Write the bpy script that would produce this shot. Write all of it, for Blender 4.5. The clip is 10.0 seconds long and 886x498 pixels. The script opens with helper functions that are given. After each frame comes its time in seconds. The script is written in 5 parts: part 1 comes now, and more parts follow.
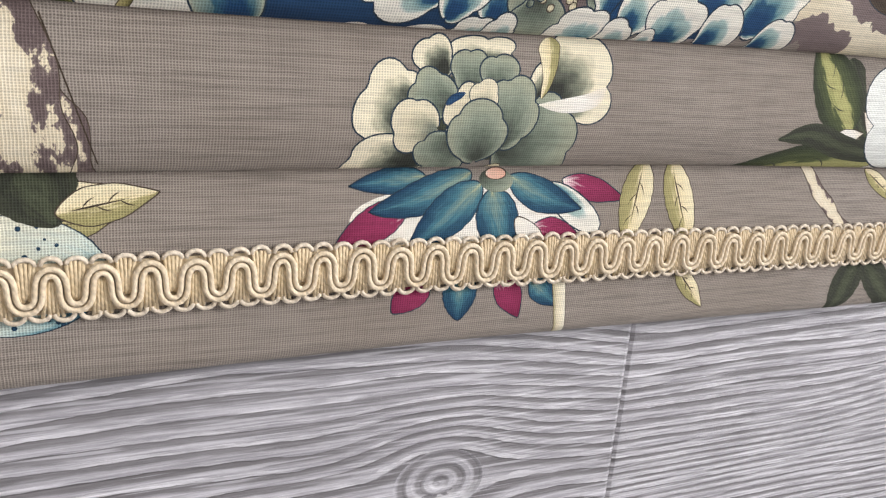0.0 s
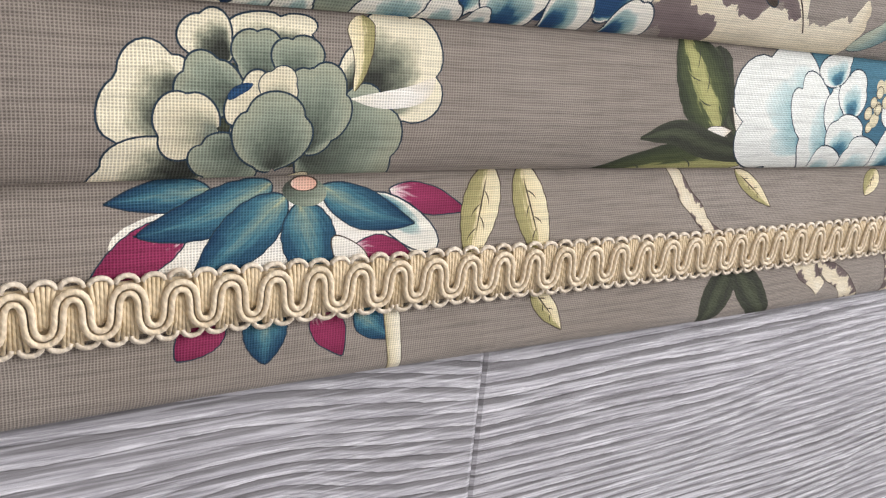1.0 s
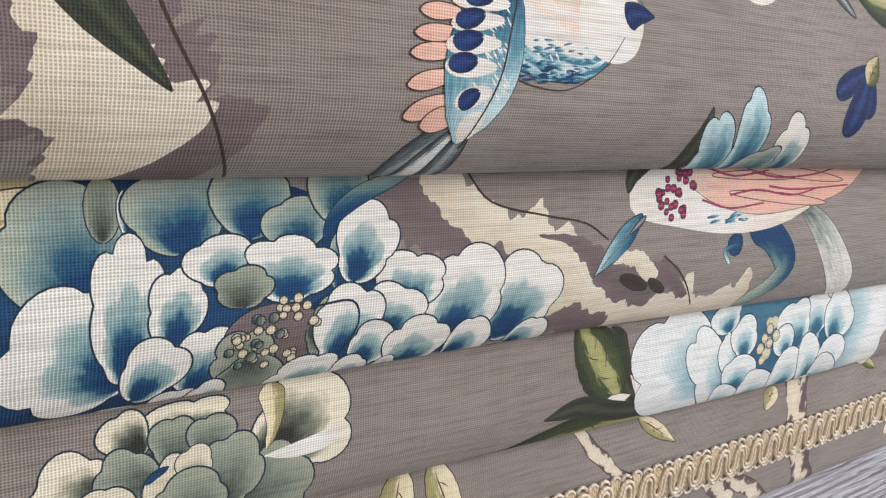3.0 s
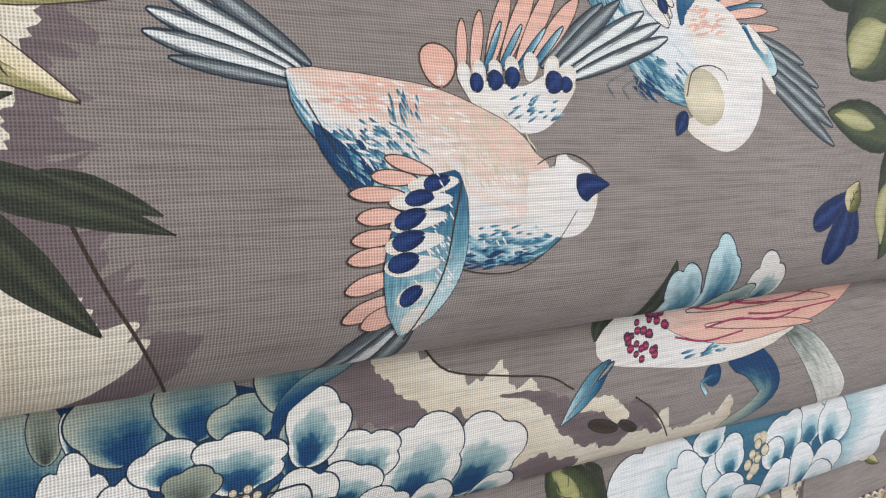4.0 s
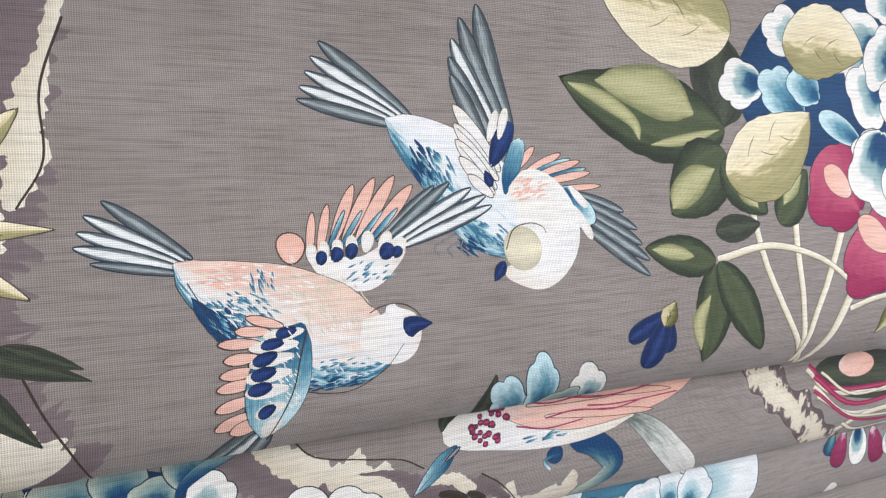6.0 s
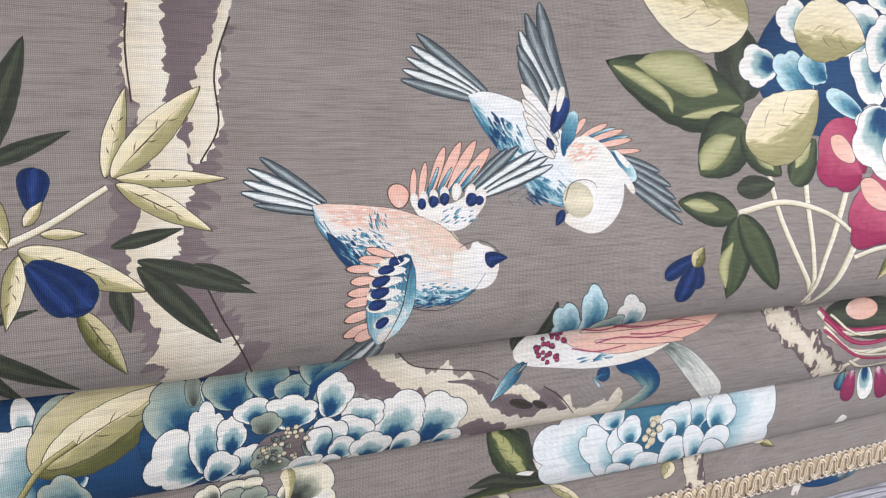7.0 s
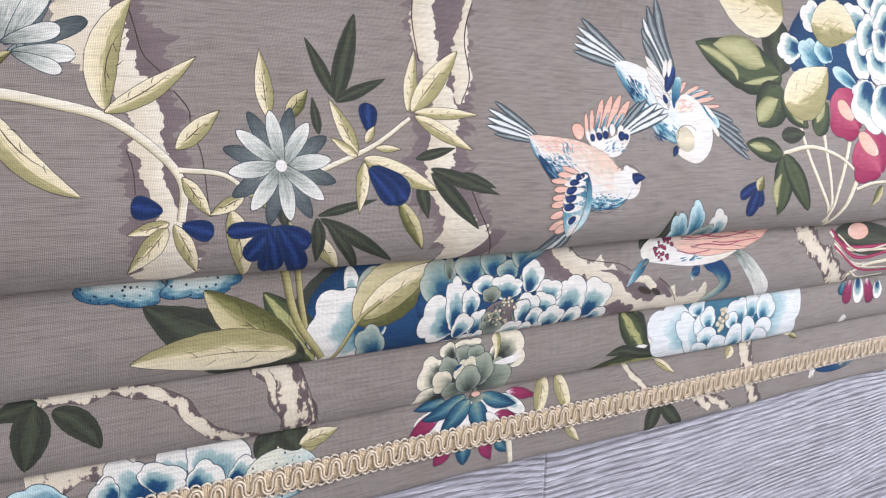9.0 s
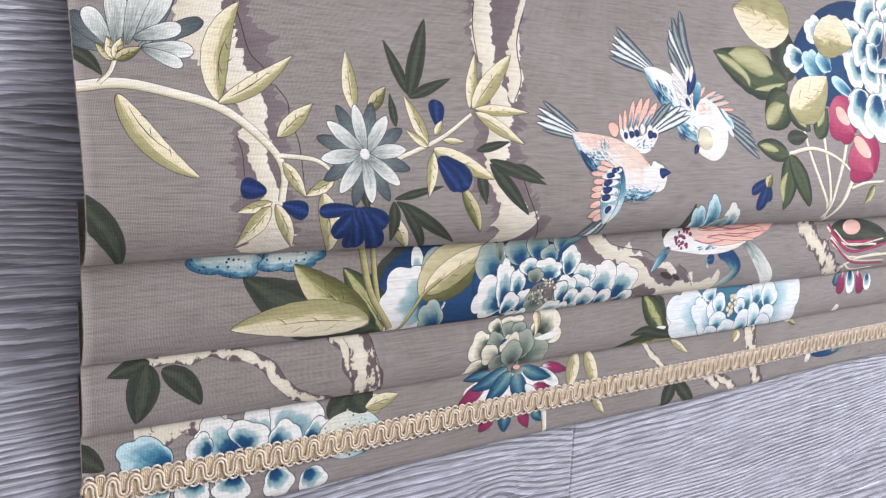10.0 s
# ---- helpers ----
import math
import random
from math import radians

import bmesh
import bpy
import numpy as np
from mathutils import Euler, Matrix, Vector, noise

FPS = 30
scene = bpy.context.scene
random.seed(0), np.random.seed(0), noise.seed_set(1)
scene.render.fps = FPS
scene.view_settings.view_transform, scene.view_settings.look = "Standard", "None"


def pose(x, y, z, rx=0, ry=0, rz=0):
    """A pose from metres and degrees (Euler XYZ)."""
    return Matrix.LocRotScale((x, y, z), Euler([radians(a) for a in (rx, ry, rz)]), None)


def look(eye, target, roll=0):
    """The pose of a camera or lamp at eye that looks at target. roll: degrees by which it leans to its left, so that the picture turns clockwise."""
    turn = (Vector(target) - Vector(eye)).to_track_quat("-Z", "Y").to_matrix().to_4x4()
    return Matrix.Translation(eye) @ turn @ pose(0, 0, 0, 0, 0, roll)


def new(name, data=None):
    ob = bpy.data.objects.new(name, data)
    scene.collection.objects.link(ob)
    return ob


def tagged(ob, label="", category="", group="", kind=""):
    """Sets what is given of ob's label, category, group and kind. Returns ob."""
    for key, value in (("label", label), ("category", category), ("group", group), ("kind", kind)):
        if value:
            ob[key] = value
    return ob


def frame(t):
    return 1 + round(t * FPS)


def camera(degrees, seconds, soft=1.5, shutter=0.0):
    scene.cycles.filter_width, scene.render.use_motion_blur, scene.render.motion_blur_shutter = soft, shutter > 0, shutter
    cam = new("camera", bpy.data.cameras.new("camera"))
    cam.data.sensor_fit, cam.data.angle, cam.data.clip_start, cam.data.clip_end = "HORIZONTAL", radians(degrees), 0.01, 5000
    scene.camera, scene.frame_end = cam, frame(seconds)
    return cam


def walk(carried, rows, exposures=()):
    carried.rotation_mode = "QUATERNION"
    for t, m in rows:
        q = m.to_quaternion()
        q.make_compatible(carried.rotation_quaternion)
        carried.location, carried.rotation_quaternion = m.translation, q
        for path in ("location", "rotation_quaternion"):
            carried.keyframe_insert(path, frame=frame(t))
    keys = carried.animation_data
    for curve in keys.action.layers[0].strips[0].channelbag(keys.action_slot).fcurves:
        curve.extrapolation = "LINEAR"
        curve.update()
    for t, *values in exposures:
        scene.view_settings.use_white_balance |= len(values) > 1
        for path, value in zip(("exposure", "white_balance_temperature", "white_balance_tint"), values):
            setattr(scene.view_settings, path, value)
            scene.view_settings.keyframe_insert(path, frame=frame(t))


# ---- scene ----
cam = camera(56.4, 10.0, soft=1.3)
PATH = [
    (0, (0.148, 0.056, 0.197), (0.974, -0.5, -1.538), 125.1),
    (0.5, (0.166, 0.054, 0.181), (1.12, -0.517, -1.481), 121.9),
    (1, (0.183, 0.053, 0.17), (1.234, -0.49, -1.443), 118.1),
    (1.5, (0.194, 0.062, 0.162), (1.31, -0.454, -1.416), 115.7),
    (2, (0.195, 0.075, 0.162), (1.345, -0.382, -1.41), 112.4),
    (2.5, (0.19, 0.099, 0.168), (1.338, -0.339, -1.41), 111.6),
    (2.7, (0.188, 0.108, 0.172), (1.339, -0.316, -1.408), 110.9),
    (3.8, (0.201, 0.152, 0.175), (1.281, -0.247, -1.461), 109.8),
    (4, (0.207, 0.161, 0.178), (1.269, -0.248, -1.466), 110.6),
    (4.5, (0.225, 0.18, 0.189), (1.263, -0.232, -1.471), 111.3),
    (5, (0.232, 0.193, 0.207), (1.248, -0.214, -1.468), 111.8),
    (5.5, (0.233, 0.21, 0.232), (1.183, -0.179, -1.485), 111.8),
    (5.7, (0.232, 0.214, 0.243), (1.17, -0.171, -1.481), 112.0),
    (6.8, (0.197, 0.207, 0.315), (1.029, -0.18, -1.461), 114.2),
    (7, (0.18, 0.206, 0.319), (1.032, -0.184, -1.448), 113.7),
    (7.5, (0.143, 0.204, 0.336), (1.052, -0.191, -1.402), 112.2),
    (8, (0.09, 0.193, 0.34), (1.07, -0.167, -1.366), 108.7),
    (8.5, (0.036, 0.184, 0.352), (1.047, -0.184, -1.334), 108.6),
    (9, (-0.001, 0.175, 0.375), (1.04, -0.165, -1.299), 106.7),
    (9.5, (-0.037, 0.175, 0.386), (1.033, -0.158, -1.271), 106.5),
    (10, (-0.064, 0.17, 0.39), (1.036, -0.159, -1.248), 106.2),
]
EXPOSURE = [(0.0, -0.22, 6700, 10), (1.5, -0.33, 6650, 11), (2.5, -0.42, 6550, 13), (4.5, -0.66, 6150, 12), (5.5, -0.48, 6050, 12), (7.5, -0.37, 6100, 14), (10.0, -0.2, 6000, 15)]
walk(cam, [(t, look(eye, target, roll)) for t, eye, target, roll in PATH], EXPOSURE)


# ---- world, daylight and exposure ----
world = bpy.data.worlds.new("world")
scene.world = world
world.use_nodes = True
wn = world.node_tree
sky = wn.nodes.new("ShaderNodeTexSky")
sky.sky_type, sky.sun_disc = "NISHITA", False
sky.sun_elevation, sky.sun_rotation = radians(40), radians(100)
wn.links.new(sky.outputs["Color"], wn.nodes["Background"].inputs["Color"])
wn.nodes["Background"].inputs["Strength"].default_value = 0.12


def window_light(name, eye, target, sx, sy, watts, colour):
    lamp = bpy.data.lights.new(name, "AREA")
    lamp.shape, lamp.size, lamp.size_y, lamp.energy, lamp.color = "RECTANGLE", sx, sy, watts, colour
    ob = new(name, lamp)
    ob.matrix_world = look(eye, target)
    return ob


# the sky's light in the opening of the window
window_light("window_daylight", (2.38, 1.2, 1.45), (0.3, 0.1, 0.0), 2.2, 1.3, 140, (0.96, 0.962, 1.0))


# ---- materials ----
def material(name, rough=0.8, spec=0.3):
    m = bpy.data.materials.new(name)
    m.use_nodes = True
    nt = m.node_tree
    b = nt.nodes["Principled BSDF"]
    b.inputs["Roughness"].default_value = rough
    b.inputs["Specular IOR Level"].default_value = spec
    return m, nt, b


def node(nt, kind, **values):
    n = nt.nodes.new("ShaderNode" + kind)
    for key, value in values.items():
        if key in n.inputs:
            n.inputs[key].default_value = value
    return n


def calc(nt, op, a, b=None, clamp=False):
    n = nt.nodes.new("ShaderNodeMath")
    n.operation, n.use_clamp = op, clamp
    for i, v in enumerate((a, b)):
        if v is None:
            continue
        if isinstance(v, (int, float)):
            n.inputs[i].default_value = v
        else:
            nt.links.new(v, n.inputs[i])
    return n.outputs[0]


def mix(nt, f, a, b, how="MIX"):
    n = nt.nodes.new("ShaderNodeMix")
    n.data_type, n.blend_type = "RGBA", how
    for sock, v in ((n.inputs["Factor"], f), (n.inputs[6], a), (n.inputs[7], b)):
        if isinstance(v, (int, float)):
            sock.default_value = v
        elif isinstance(v, tuple):
            sock.default_value = (*v[:3], 1)
        else:
            nt.links.new(v, sock)
    return n.outputs[2]


def ramp(nt, f, *stops):
    n = nt.nodes.new("ShaderNodeValToRGB")
    while len(n.color_ramp.elements) < len(stops):
        n.color_ramp.elements.new(0.5)
    for e, (p, c) in zip(n.color_ramp.elements, stops):
        e.position, e.color = p, (*c, 1) if isinstance(c, tuple) else (c, c, c, 1)
    nt.links.new(f, n.inputs[0])
    return n.outputs[0]


def place(nt, sx, sy, sz=1.0):
    g = nt.nodes.new("ShaderNodeNewGeometry")
    m = nt.nodes.new("ShaderNodeMapping")
    m.inputs["Scale"].default_value = (sx, sy, sz)
    nt.links.new(g.outputs["Position"], m.inputs["Vector"])
    return m.outputs[0]


def grain(nt, vec, scale=1.0, detail=3.0, rough=0.55):
    n = node(nt, "TexNoise", Scale=scale, Detail=detail, Roughness=rough)
    nt.links.new(vec, n.inputs["Vector"])
    return n.outputs["Fac"]


THREAD = 0.00066


def weave(nt, bsdf, colour, deep=0.42):
    """Plain linen weave over a colour: threads with dark gaps, slubs, and the relief of both."""
    warp = grain(nt, place(nt, 900, 14, 1), 1, 2)
    weft = grain(nt, place(nt, 55, 900, 1), 1, 2)
    g = nt.nodes.new("ShaderNodeNewGeometry")
    xyz = nt.nodes.new("ShaderNodeSeparateXYZ")
    nt.links.new(g.outputs["Position"], xyz.inputs[0])
    k = 2 * math.pi / THREAD
    wob = calc(nt, "MULTIPLY", grain(nt, place(nt, 110, 110, 1), 1, 3), 7.0)
    sx = calc(nt, "SINE", calc(nt, "ADD", calc(nt, "MULTIPLY", xyz.outputs["X"], k), wob))
    sy = calc(nt, "SINE", calc(nt, "ADD", calc(nt, "MULTIPLY", xyz.outputs["Y"], k * 1.1), wob))
    over = calc(nt, "MULTIPLY", sx, sy)
    gap = calc(nt, "MAXIMUM", sx, sy)
    height = calc(nt, "ADD", calc(nt, "MULTIPLY", gap, 0.6), calc(nt, "MULTIPLY", over, 0.25))
    lit = calc(nt, "ADD", calc(nt, "MULTIPLY", height, 0.35), 0.62, True)
    slub = calc(nt, "ADD", calc(nt, "MULTIPLY", warp, 0.18), calc(nt, "MULTIPLY", weft, 0.82))
    tone = ramp(nt, slub, (0.3, 1 - deep * 0.4), (0.5, 1.0), (0.72, 1 + deep * 0.25))
    c = mix(nt, 1.0, colour, tone, "MULTIPLY")
    shade = ramp(nt, lit, (0.4, 1 - deep * 1.15), (0.76, 1.06))
    c = mix(nt, 1.0, c, shade, "MULTIPLY")
    nt.links.new(c, bsdf.inputs["Base Color"])
    bump = node(nt, "Bump", Strength=0.35, Distance=0.0003)
    nt.links.new(calc(nt, "ADD", height, calc(nt, "MULTIPLY", slub, 1.5)), bump.inputs["Height"])
    nt.links.new(bump.outputs[0], bsdf.inputs["Normal"])


def cloth(name, dark, light):
    m, nt, b = material(name, 0.86, 0.25)
    b.inputs["Sheen Weight"].default_value = 0.12
    weave(nt, b, ramp(nt, grain(nt, place(nt, 22, 22, 22), 1, 4), (0.3, dark), (0.7, light)), 0.68)
    return m


TAUPE = cloth("taupe_linen", (0.272, 0.231, 0.192), (0.308, 0.267, 0.229))
LINING = cloth("cream_lining", (0.5, 0.45, 0.36), (0.58, 0.53, 0.44))


def wood():
    m, nt, b = material("grey_laminate", 0.42, 0.5)
    g = nt.nodes.new("ShaderNodeNewGeometry")
    info = nt.nodes.new("ShaderNodeObjectInfo")
    xyz = nt.nodes.new("ShaderNodeSeparateXYZ")
    nt.links.new(g.outputs["Position"], xyz.inputs[0])
    shift = nt.nodes.new("ShaderNodeCombineXYZ")
    nt.links.new(calc(nt, "MULTIPLY", info.outputs["Random"], 37.0), shift.inputs[2])
    add = nt.nodes.new("ShaderNodeVectorMath")
    nt.links.new(g.outputs["Position"], add.inputs[0])
    nt.links.new(shift.outputs[0], add.inputs[1])

    def scaled(x, y):
        mp = nt.nodes.new("ShaderNodeMapping")
        mp.inputs["Scale"].default_value = (x, y, 1)
        nt.links.new(add.outputs[0], mp.inputs["Vector"])
        return mp.outputs[0]
    # year rings bend round a knot
    dx = calc(nt, "SUBTRACT", xyz.outputs["X"], 0.247)
    dy = calc(nt, "SUBTRACT", xyz.outputs["Y"], -0.081)
    d2 = calc(nt, "ADD", calc(nt, "MULTIPLY", calc(nt, "MULTIPLY", dx, dx), 0.55), calc(nt, "MULTIPLY", dy, dy))
    d = calc(nt, "SQRT", d2)
    near = calc(nt, "POWER", 2.718, calc(nt, "MULTIPLY", d2, -1 / 0.018 ** 2))
    side = calc(nt, "MULTIPLY", calc(nt, "MULTIPLY", dy, near), 0.9)
    bend = calc(nt, "MULTIPLY", calc(nt, "SUBTRACT", grain(nt, scaled(2.6, 8), 1, 2, 0.4), 0.5), 0.07)
    v = calc(nt, "ADD", calc(nt, "SUBTRACT", xyz.outputs["Y"], side), bend)
    v = calc(nt, "ADD", v, calc(nt, "MULTIPLY", grain(nt, scaled(26, 120), 1, 4, 0.6), 0.0026))
    v = calc(nt, "ADD", v, calc(nt, "MULTIPLY", grain(nt, scaled(160, 420), 1, 2), 0.0008))
    turn = calc(nt, "FRACT", calc(nt, "MULTIPLY", v, 1 / 0.0039))
    rings = calc(nt, "SUBTRACT", calc(nt, "MULTIPLY", turn, 2.0), 1.0)
    knot = calc(nt, "SINE", calc(nt, "MULTIPLY", d, 2 * math.pi / 0.0042))
    inside = calc(nt, "LESS_THAN", d, 0.011)
    ring = calc(nt, "ADD", calc(nt, "MULTIPLY", rings, calc(nt, "SUBTRACT", 1.0, inside)), calc(nt, "MULTIPLY", calc(nt, "MULTIPLY", knot, inside), 0.35))
    fibre = grain(nt, scaled(40, 1500), 1, 4, 0.7)
    band = calc(nt, "ADD", calc(nt, "MULTIPLY", ring, 0.5), 0.5)
    mask = ramp(nt, grain(nt, scaled(5, 30), 1, 3), (0.3, 0.55), (0.6, 1.0))
    groove = calc(nt, "MULTIPLY", ramp(nt, band, (0.38, 0.0), (0.62, 0.8), (0.94, 1.0), (1.0, 0.5)), mask)
    base = mix(nt, ramp(nt, grain(nt, scaled(4, 26), 1, 4), (0.3, 0.0), (0.7, 1.0)), (0.34, 0.33, 0.35), (0.5, 0.487, 0.515))
    c = mix(nt, calc(nt, "MULTIPLY", groove, 0.86), base, (0.085, 0.077, 0.076))
    # worn ridges beside the grooves, with their highlights painted pale into the colour
    crest_line = calc(nt, "LESS_THAN", turn, 0.26)
    worn_highlight = calc(nt, "MULTIPLY", crest_line, ramp(nt, grain(nt, scaled(45, 260), 1, 3), (0.44, 0.0), (0.58, 0.8)))
    c = mix(nt, worn_highlight, c, (0.68, 0.67, 0.69))
    c = mix(nt, 0.85, c, ramp(nt, fibre, (0.32, 0.58), (0.68, 1.3)), "MULTIPLY")
    streak = ramp(nt, grain(nt, scaled(30, 900), 1, 2, 0.4), (0.56, 0.0), (0.64, 1.0))
    c = mix(nt, calc(nt, "MULTIPLY", streak, 0.6), c, (0.56, 0.55, 0.58))
    nt.links.new(c, b.inputs["Base Color"])
    nt.links.new(calc(nt, "ADD", calc(nt, "MULTIPLY", groove, 0.3), calc(nt, "MULTIPLY", fibre, 0.5)), b.inputs["Roughness"])
    bump = node(nt, "Bump", Strength=0.7, Distance=0.0010)
    nt.links.new(calc(nt, "SUBTRACT", calc(nt, "MULTIPLY", fibre, 0.5), groove), bump.inputs["Height"])
    nt.links.new(bump.outputs[0], b.inputs["Normal"])
    return m


WOOD = wood()


def plain(name, colour, rough=0.85, vary=0.06, scale=6.0):
    m, nt, b = material(name, rough, 0.3)
    lo = tuple(c * (1 - vary) for c in colour)
    hi = tuple(min(1, c * (1 + vary)) for c in colour)
    nt.links.new(ramp(nt, grain(nt, place(nt, scale, scale, scale), 1, 4), (0.3, lo), (0.7, hi)), b.inputs["Base Color"])
    return m


WALL = plain("white_wall_paint", (0.74, 0.73, 0.73))
SIDE = plain("printed_side_hem", (0.4, 0.34, 0.24), 0.85, 0.75, 260.0)
JOINT = plain("dark_joint", (0.3, 0.29, 0.3))


def cord(name, dark, light, pitch=0.0011):
    m, nt, b = material(name, 0.6, 0.35)
    b.inputs["Sheen Weight"].default_value = 0.2
    w = node(nt, "TexWave", Scale=1.0, Distortion=2.5, Detail=2.0)
    w.wave_type, w.bands_direction = "BANDS", "DIAGONAL"
    nt.links.new(place(nt, 0.35 / pitch, 0.35 / pitch, 0.35 / pitch), w.inputs["Vector"])
    c = ramp(nt, grain(nt, place(nt, 260, 260, 260), 1, 4), (0.3, dark), (0.7, light))
    c = mix(nt, 0.2, c, ramp(nt, w.outputs["Fac"], (0.1, 0.6), (0.6, 1.15)), "MULTIPLY")
    c = mix(nt, 0.5, c, ramp(nt, grain(nt, place(nt, 2200, 900, 900), 1, 3), (0.35, 0.7), (0.65, 1.15)), "MULTIPLY")
    nt.links.new(c, b.inputs["Base Color"])
    bump = node(nt, "Bump", Strength=0.4, Distance=0.0002)
    nt.links.new(w.outputs["Fac"], bump.inputs["Height"])
    nt.links.new(bump.outputs[0], b.inputs["Normal"])
    return m


GIMP = cord("cream_gimp_cord", (0.66, 0.53, 0.355), (0.83, 0.70, 0.51))
RIB = cord("straw_gimp_strand", (0.56, 0.43, 0.25), (0.76, 0.61, 0.40))
LOOP = cord("ivory_gimp_loop", (0.60, 0.50, 0.37), (0.80, 0.70, 0.56))
NET = cord("gimp_ground", (0.56, 0.45, 0.29), (0.72, 0.59, 0.4))


# ---- building helpers ----
def part(name, bm, mats, parent, label=""):
    me = bpy.data.meshes.new(name)
    bm.to_mesh(me)
    bm.free()
    for m in mats if isinstance(mats, (list, tuple)) else (mats,):
        me.materials.append(m)
    ob = new(name, me)
    ob.parent = parent
    if label:
        ob["label"] = label
    return ob


def box(bm, x0, y0, z0, x1, y1, z1):
    vs = [bm.verts.new((x, y, z)) for z in (z0, z1) for y in (y0, y1) for x in (x0, x1)]
    for f in ((0, 2, 3, 1), (4, 5, 7, 6), (0, 1, 5, 4), (2, 6, 7, 3), (0, 4, 6, 2), (1, 3, 7, 5)):
        bm.faces.new([vs[i] for i in f])
    return bm


def structure(name, label, category, mat, *boxes):
    bm = bmesh.new()
    for b in boxes:
        box(bm, *b)
    ob = part(name, bm, mat, None)
    return tagged(ob, label, category, kind="structure")


# ---- the room ----
X0, X1, Y0, Y1, TOP = -1.8, 2.4, -2.2, 2.8, 2.5
structure("wall_west", "plain white painted room wall", "wall", WALL, (X0 - 0.15, Y0 - 0.15, 0, X0, Y1 + 0.15, TOP))
structure("wall_north", "plain white painted room wall", "wall", WALL, (X0, Y1, 0, X1, Y1 + 0.15, TOP))
structure("wall_south", "plain white painted room wall", "wall", WALL, (X0, Y0 - 0.15, 0, X1, Y0, TOP))
structure("wall_east", "white painted wall with a window opening", "wall", WALL,
          (X1, Y0 - 0.15, 0, X1 + 0.15, Y1 + 0.15, 0.75), (X1, Y0 - 0.15, 2.15, X1 + 0.15, Y1 + 0.15, TOP),
          (X1, Y0 - 0.15, 0.75, X1 + 0.15, 0.08, 2.15), (X1, 2.32, 0.75, X1 + 0.15, Y1 + 0.15, 2.15))
structure("ceiling", "plain white ceiling", "ceiling", WALL, (X0 - 0.15, Y0 - 0.15, TOP, X1 + 0.15, Y1 + 0.15, TOP + 0.1))

# ---- the blind's cloth ----
EDGE = dict(main=0.099, upper=0.052, lower=0.0172, hem=-0.034)
CREST = dict(
    main=((0.099, 0.115, 0.135, 0.15, 0.165, 0.18, 0.2, 0.22, 0.3, 2), (0.033, 0.0355, 0.0335, 0.0295, 0.0245, 0.0185, 0.0125, 0.006, 0.0045, 0.0045), 0.020, 0.0115),
    upper=((0.052, 0.072, 0.095, 0.125), (0.0195, 0.0225, 0.021, 0.017), 0.016, 0.007),
    lower=((0.0172, 0.032, 0.05, 0.08), (0.0125, 0.0145, 0.013, 0.011), 0.013, 0.005),
    hem=((-0.034, -0.02, 0.005, 0.045), (0.006, 0.0075, 0.0075, 0.006), 0.005, 0.0035))
BACK = dict(main=0.78, upper=0.125, lower=0.08, hem=0.045)
WIDE = 1.16


def fold_rows(p):
    e, r = EDGE[p], CREST[p][2]
    rows = [e + r * (1 - math.cos(a * math.pi / 24)) for a in range(13)]
    while rows[-1] < BACK[p]:
        rows.append(min(BACK[p], rows[-1] + (0.004 if rows[-1] < 0.24 else 0.03)))
    return rows


def crest(p, y):
    """Height of the cloth's face: a gentle crest that rolls over at the fold's edge."""
    ys, zs, r, d = CREST[p]
    s = min(1, max(0, (EDGE[p] + r - y) / r))
    smooth = (np.interp(y - 0.006, ys, zs) + 2 * np.interp(y, ys, zs) + np.interp(y + 0.006, ys, zs)) / 4
    return float(smooth) - d * (1 - math.sqrt(1 - s * s))


ROWS = {p: fold_rows(p) for p in EDGE}
HEIGHTS = {p: [crest(p, y) for y in ROWS[p]] for p in EDGE}


def cloth_z(p, x, y):
    return float(np.interp(y, ROWS[p], HEIGHTS[p])) + 0.0003 * math.sin(x * 17 + (2.0 if p == "main" else 0.4)) * (0.4 if p == "hem" else 1)


def edge_wave(p, x):
    k = dict(main=0.3, upper=1.1, lower=2.2, hem=3.0)[p]
    return 0.0007 * math.sin(x * 19 + k)


def cloth_point(p, x, y, lift=0.0):
    near = max(0.0, 1 - (y - EDGE[p]) / 0.03)
    return (x, y + edge_wave(p, x) * near, cloth_z(p, x, y) + lift)


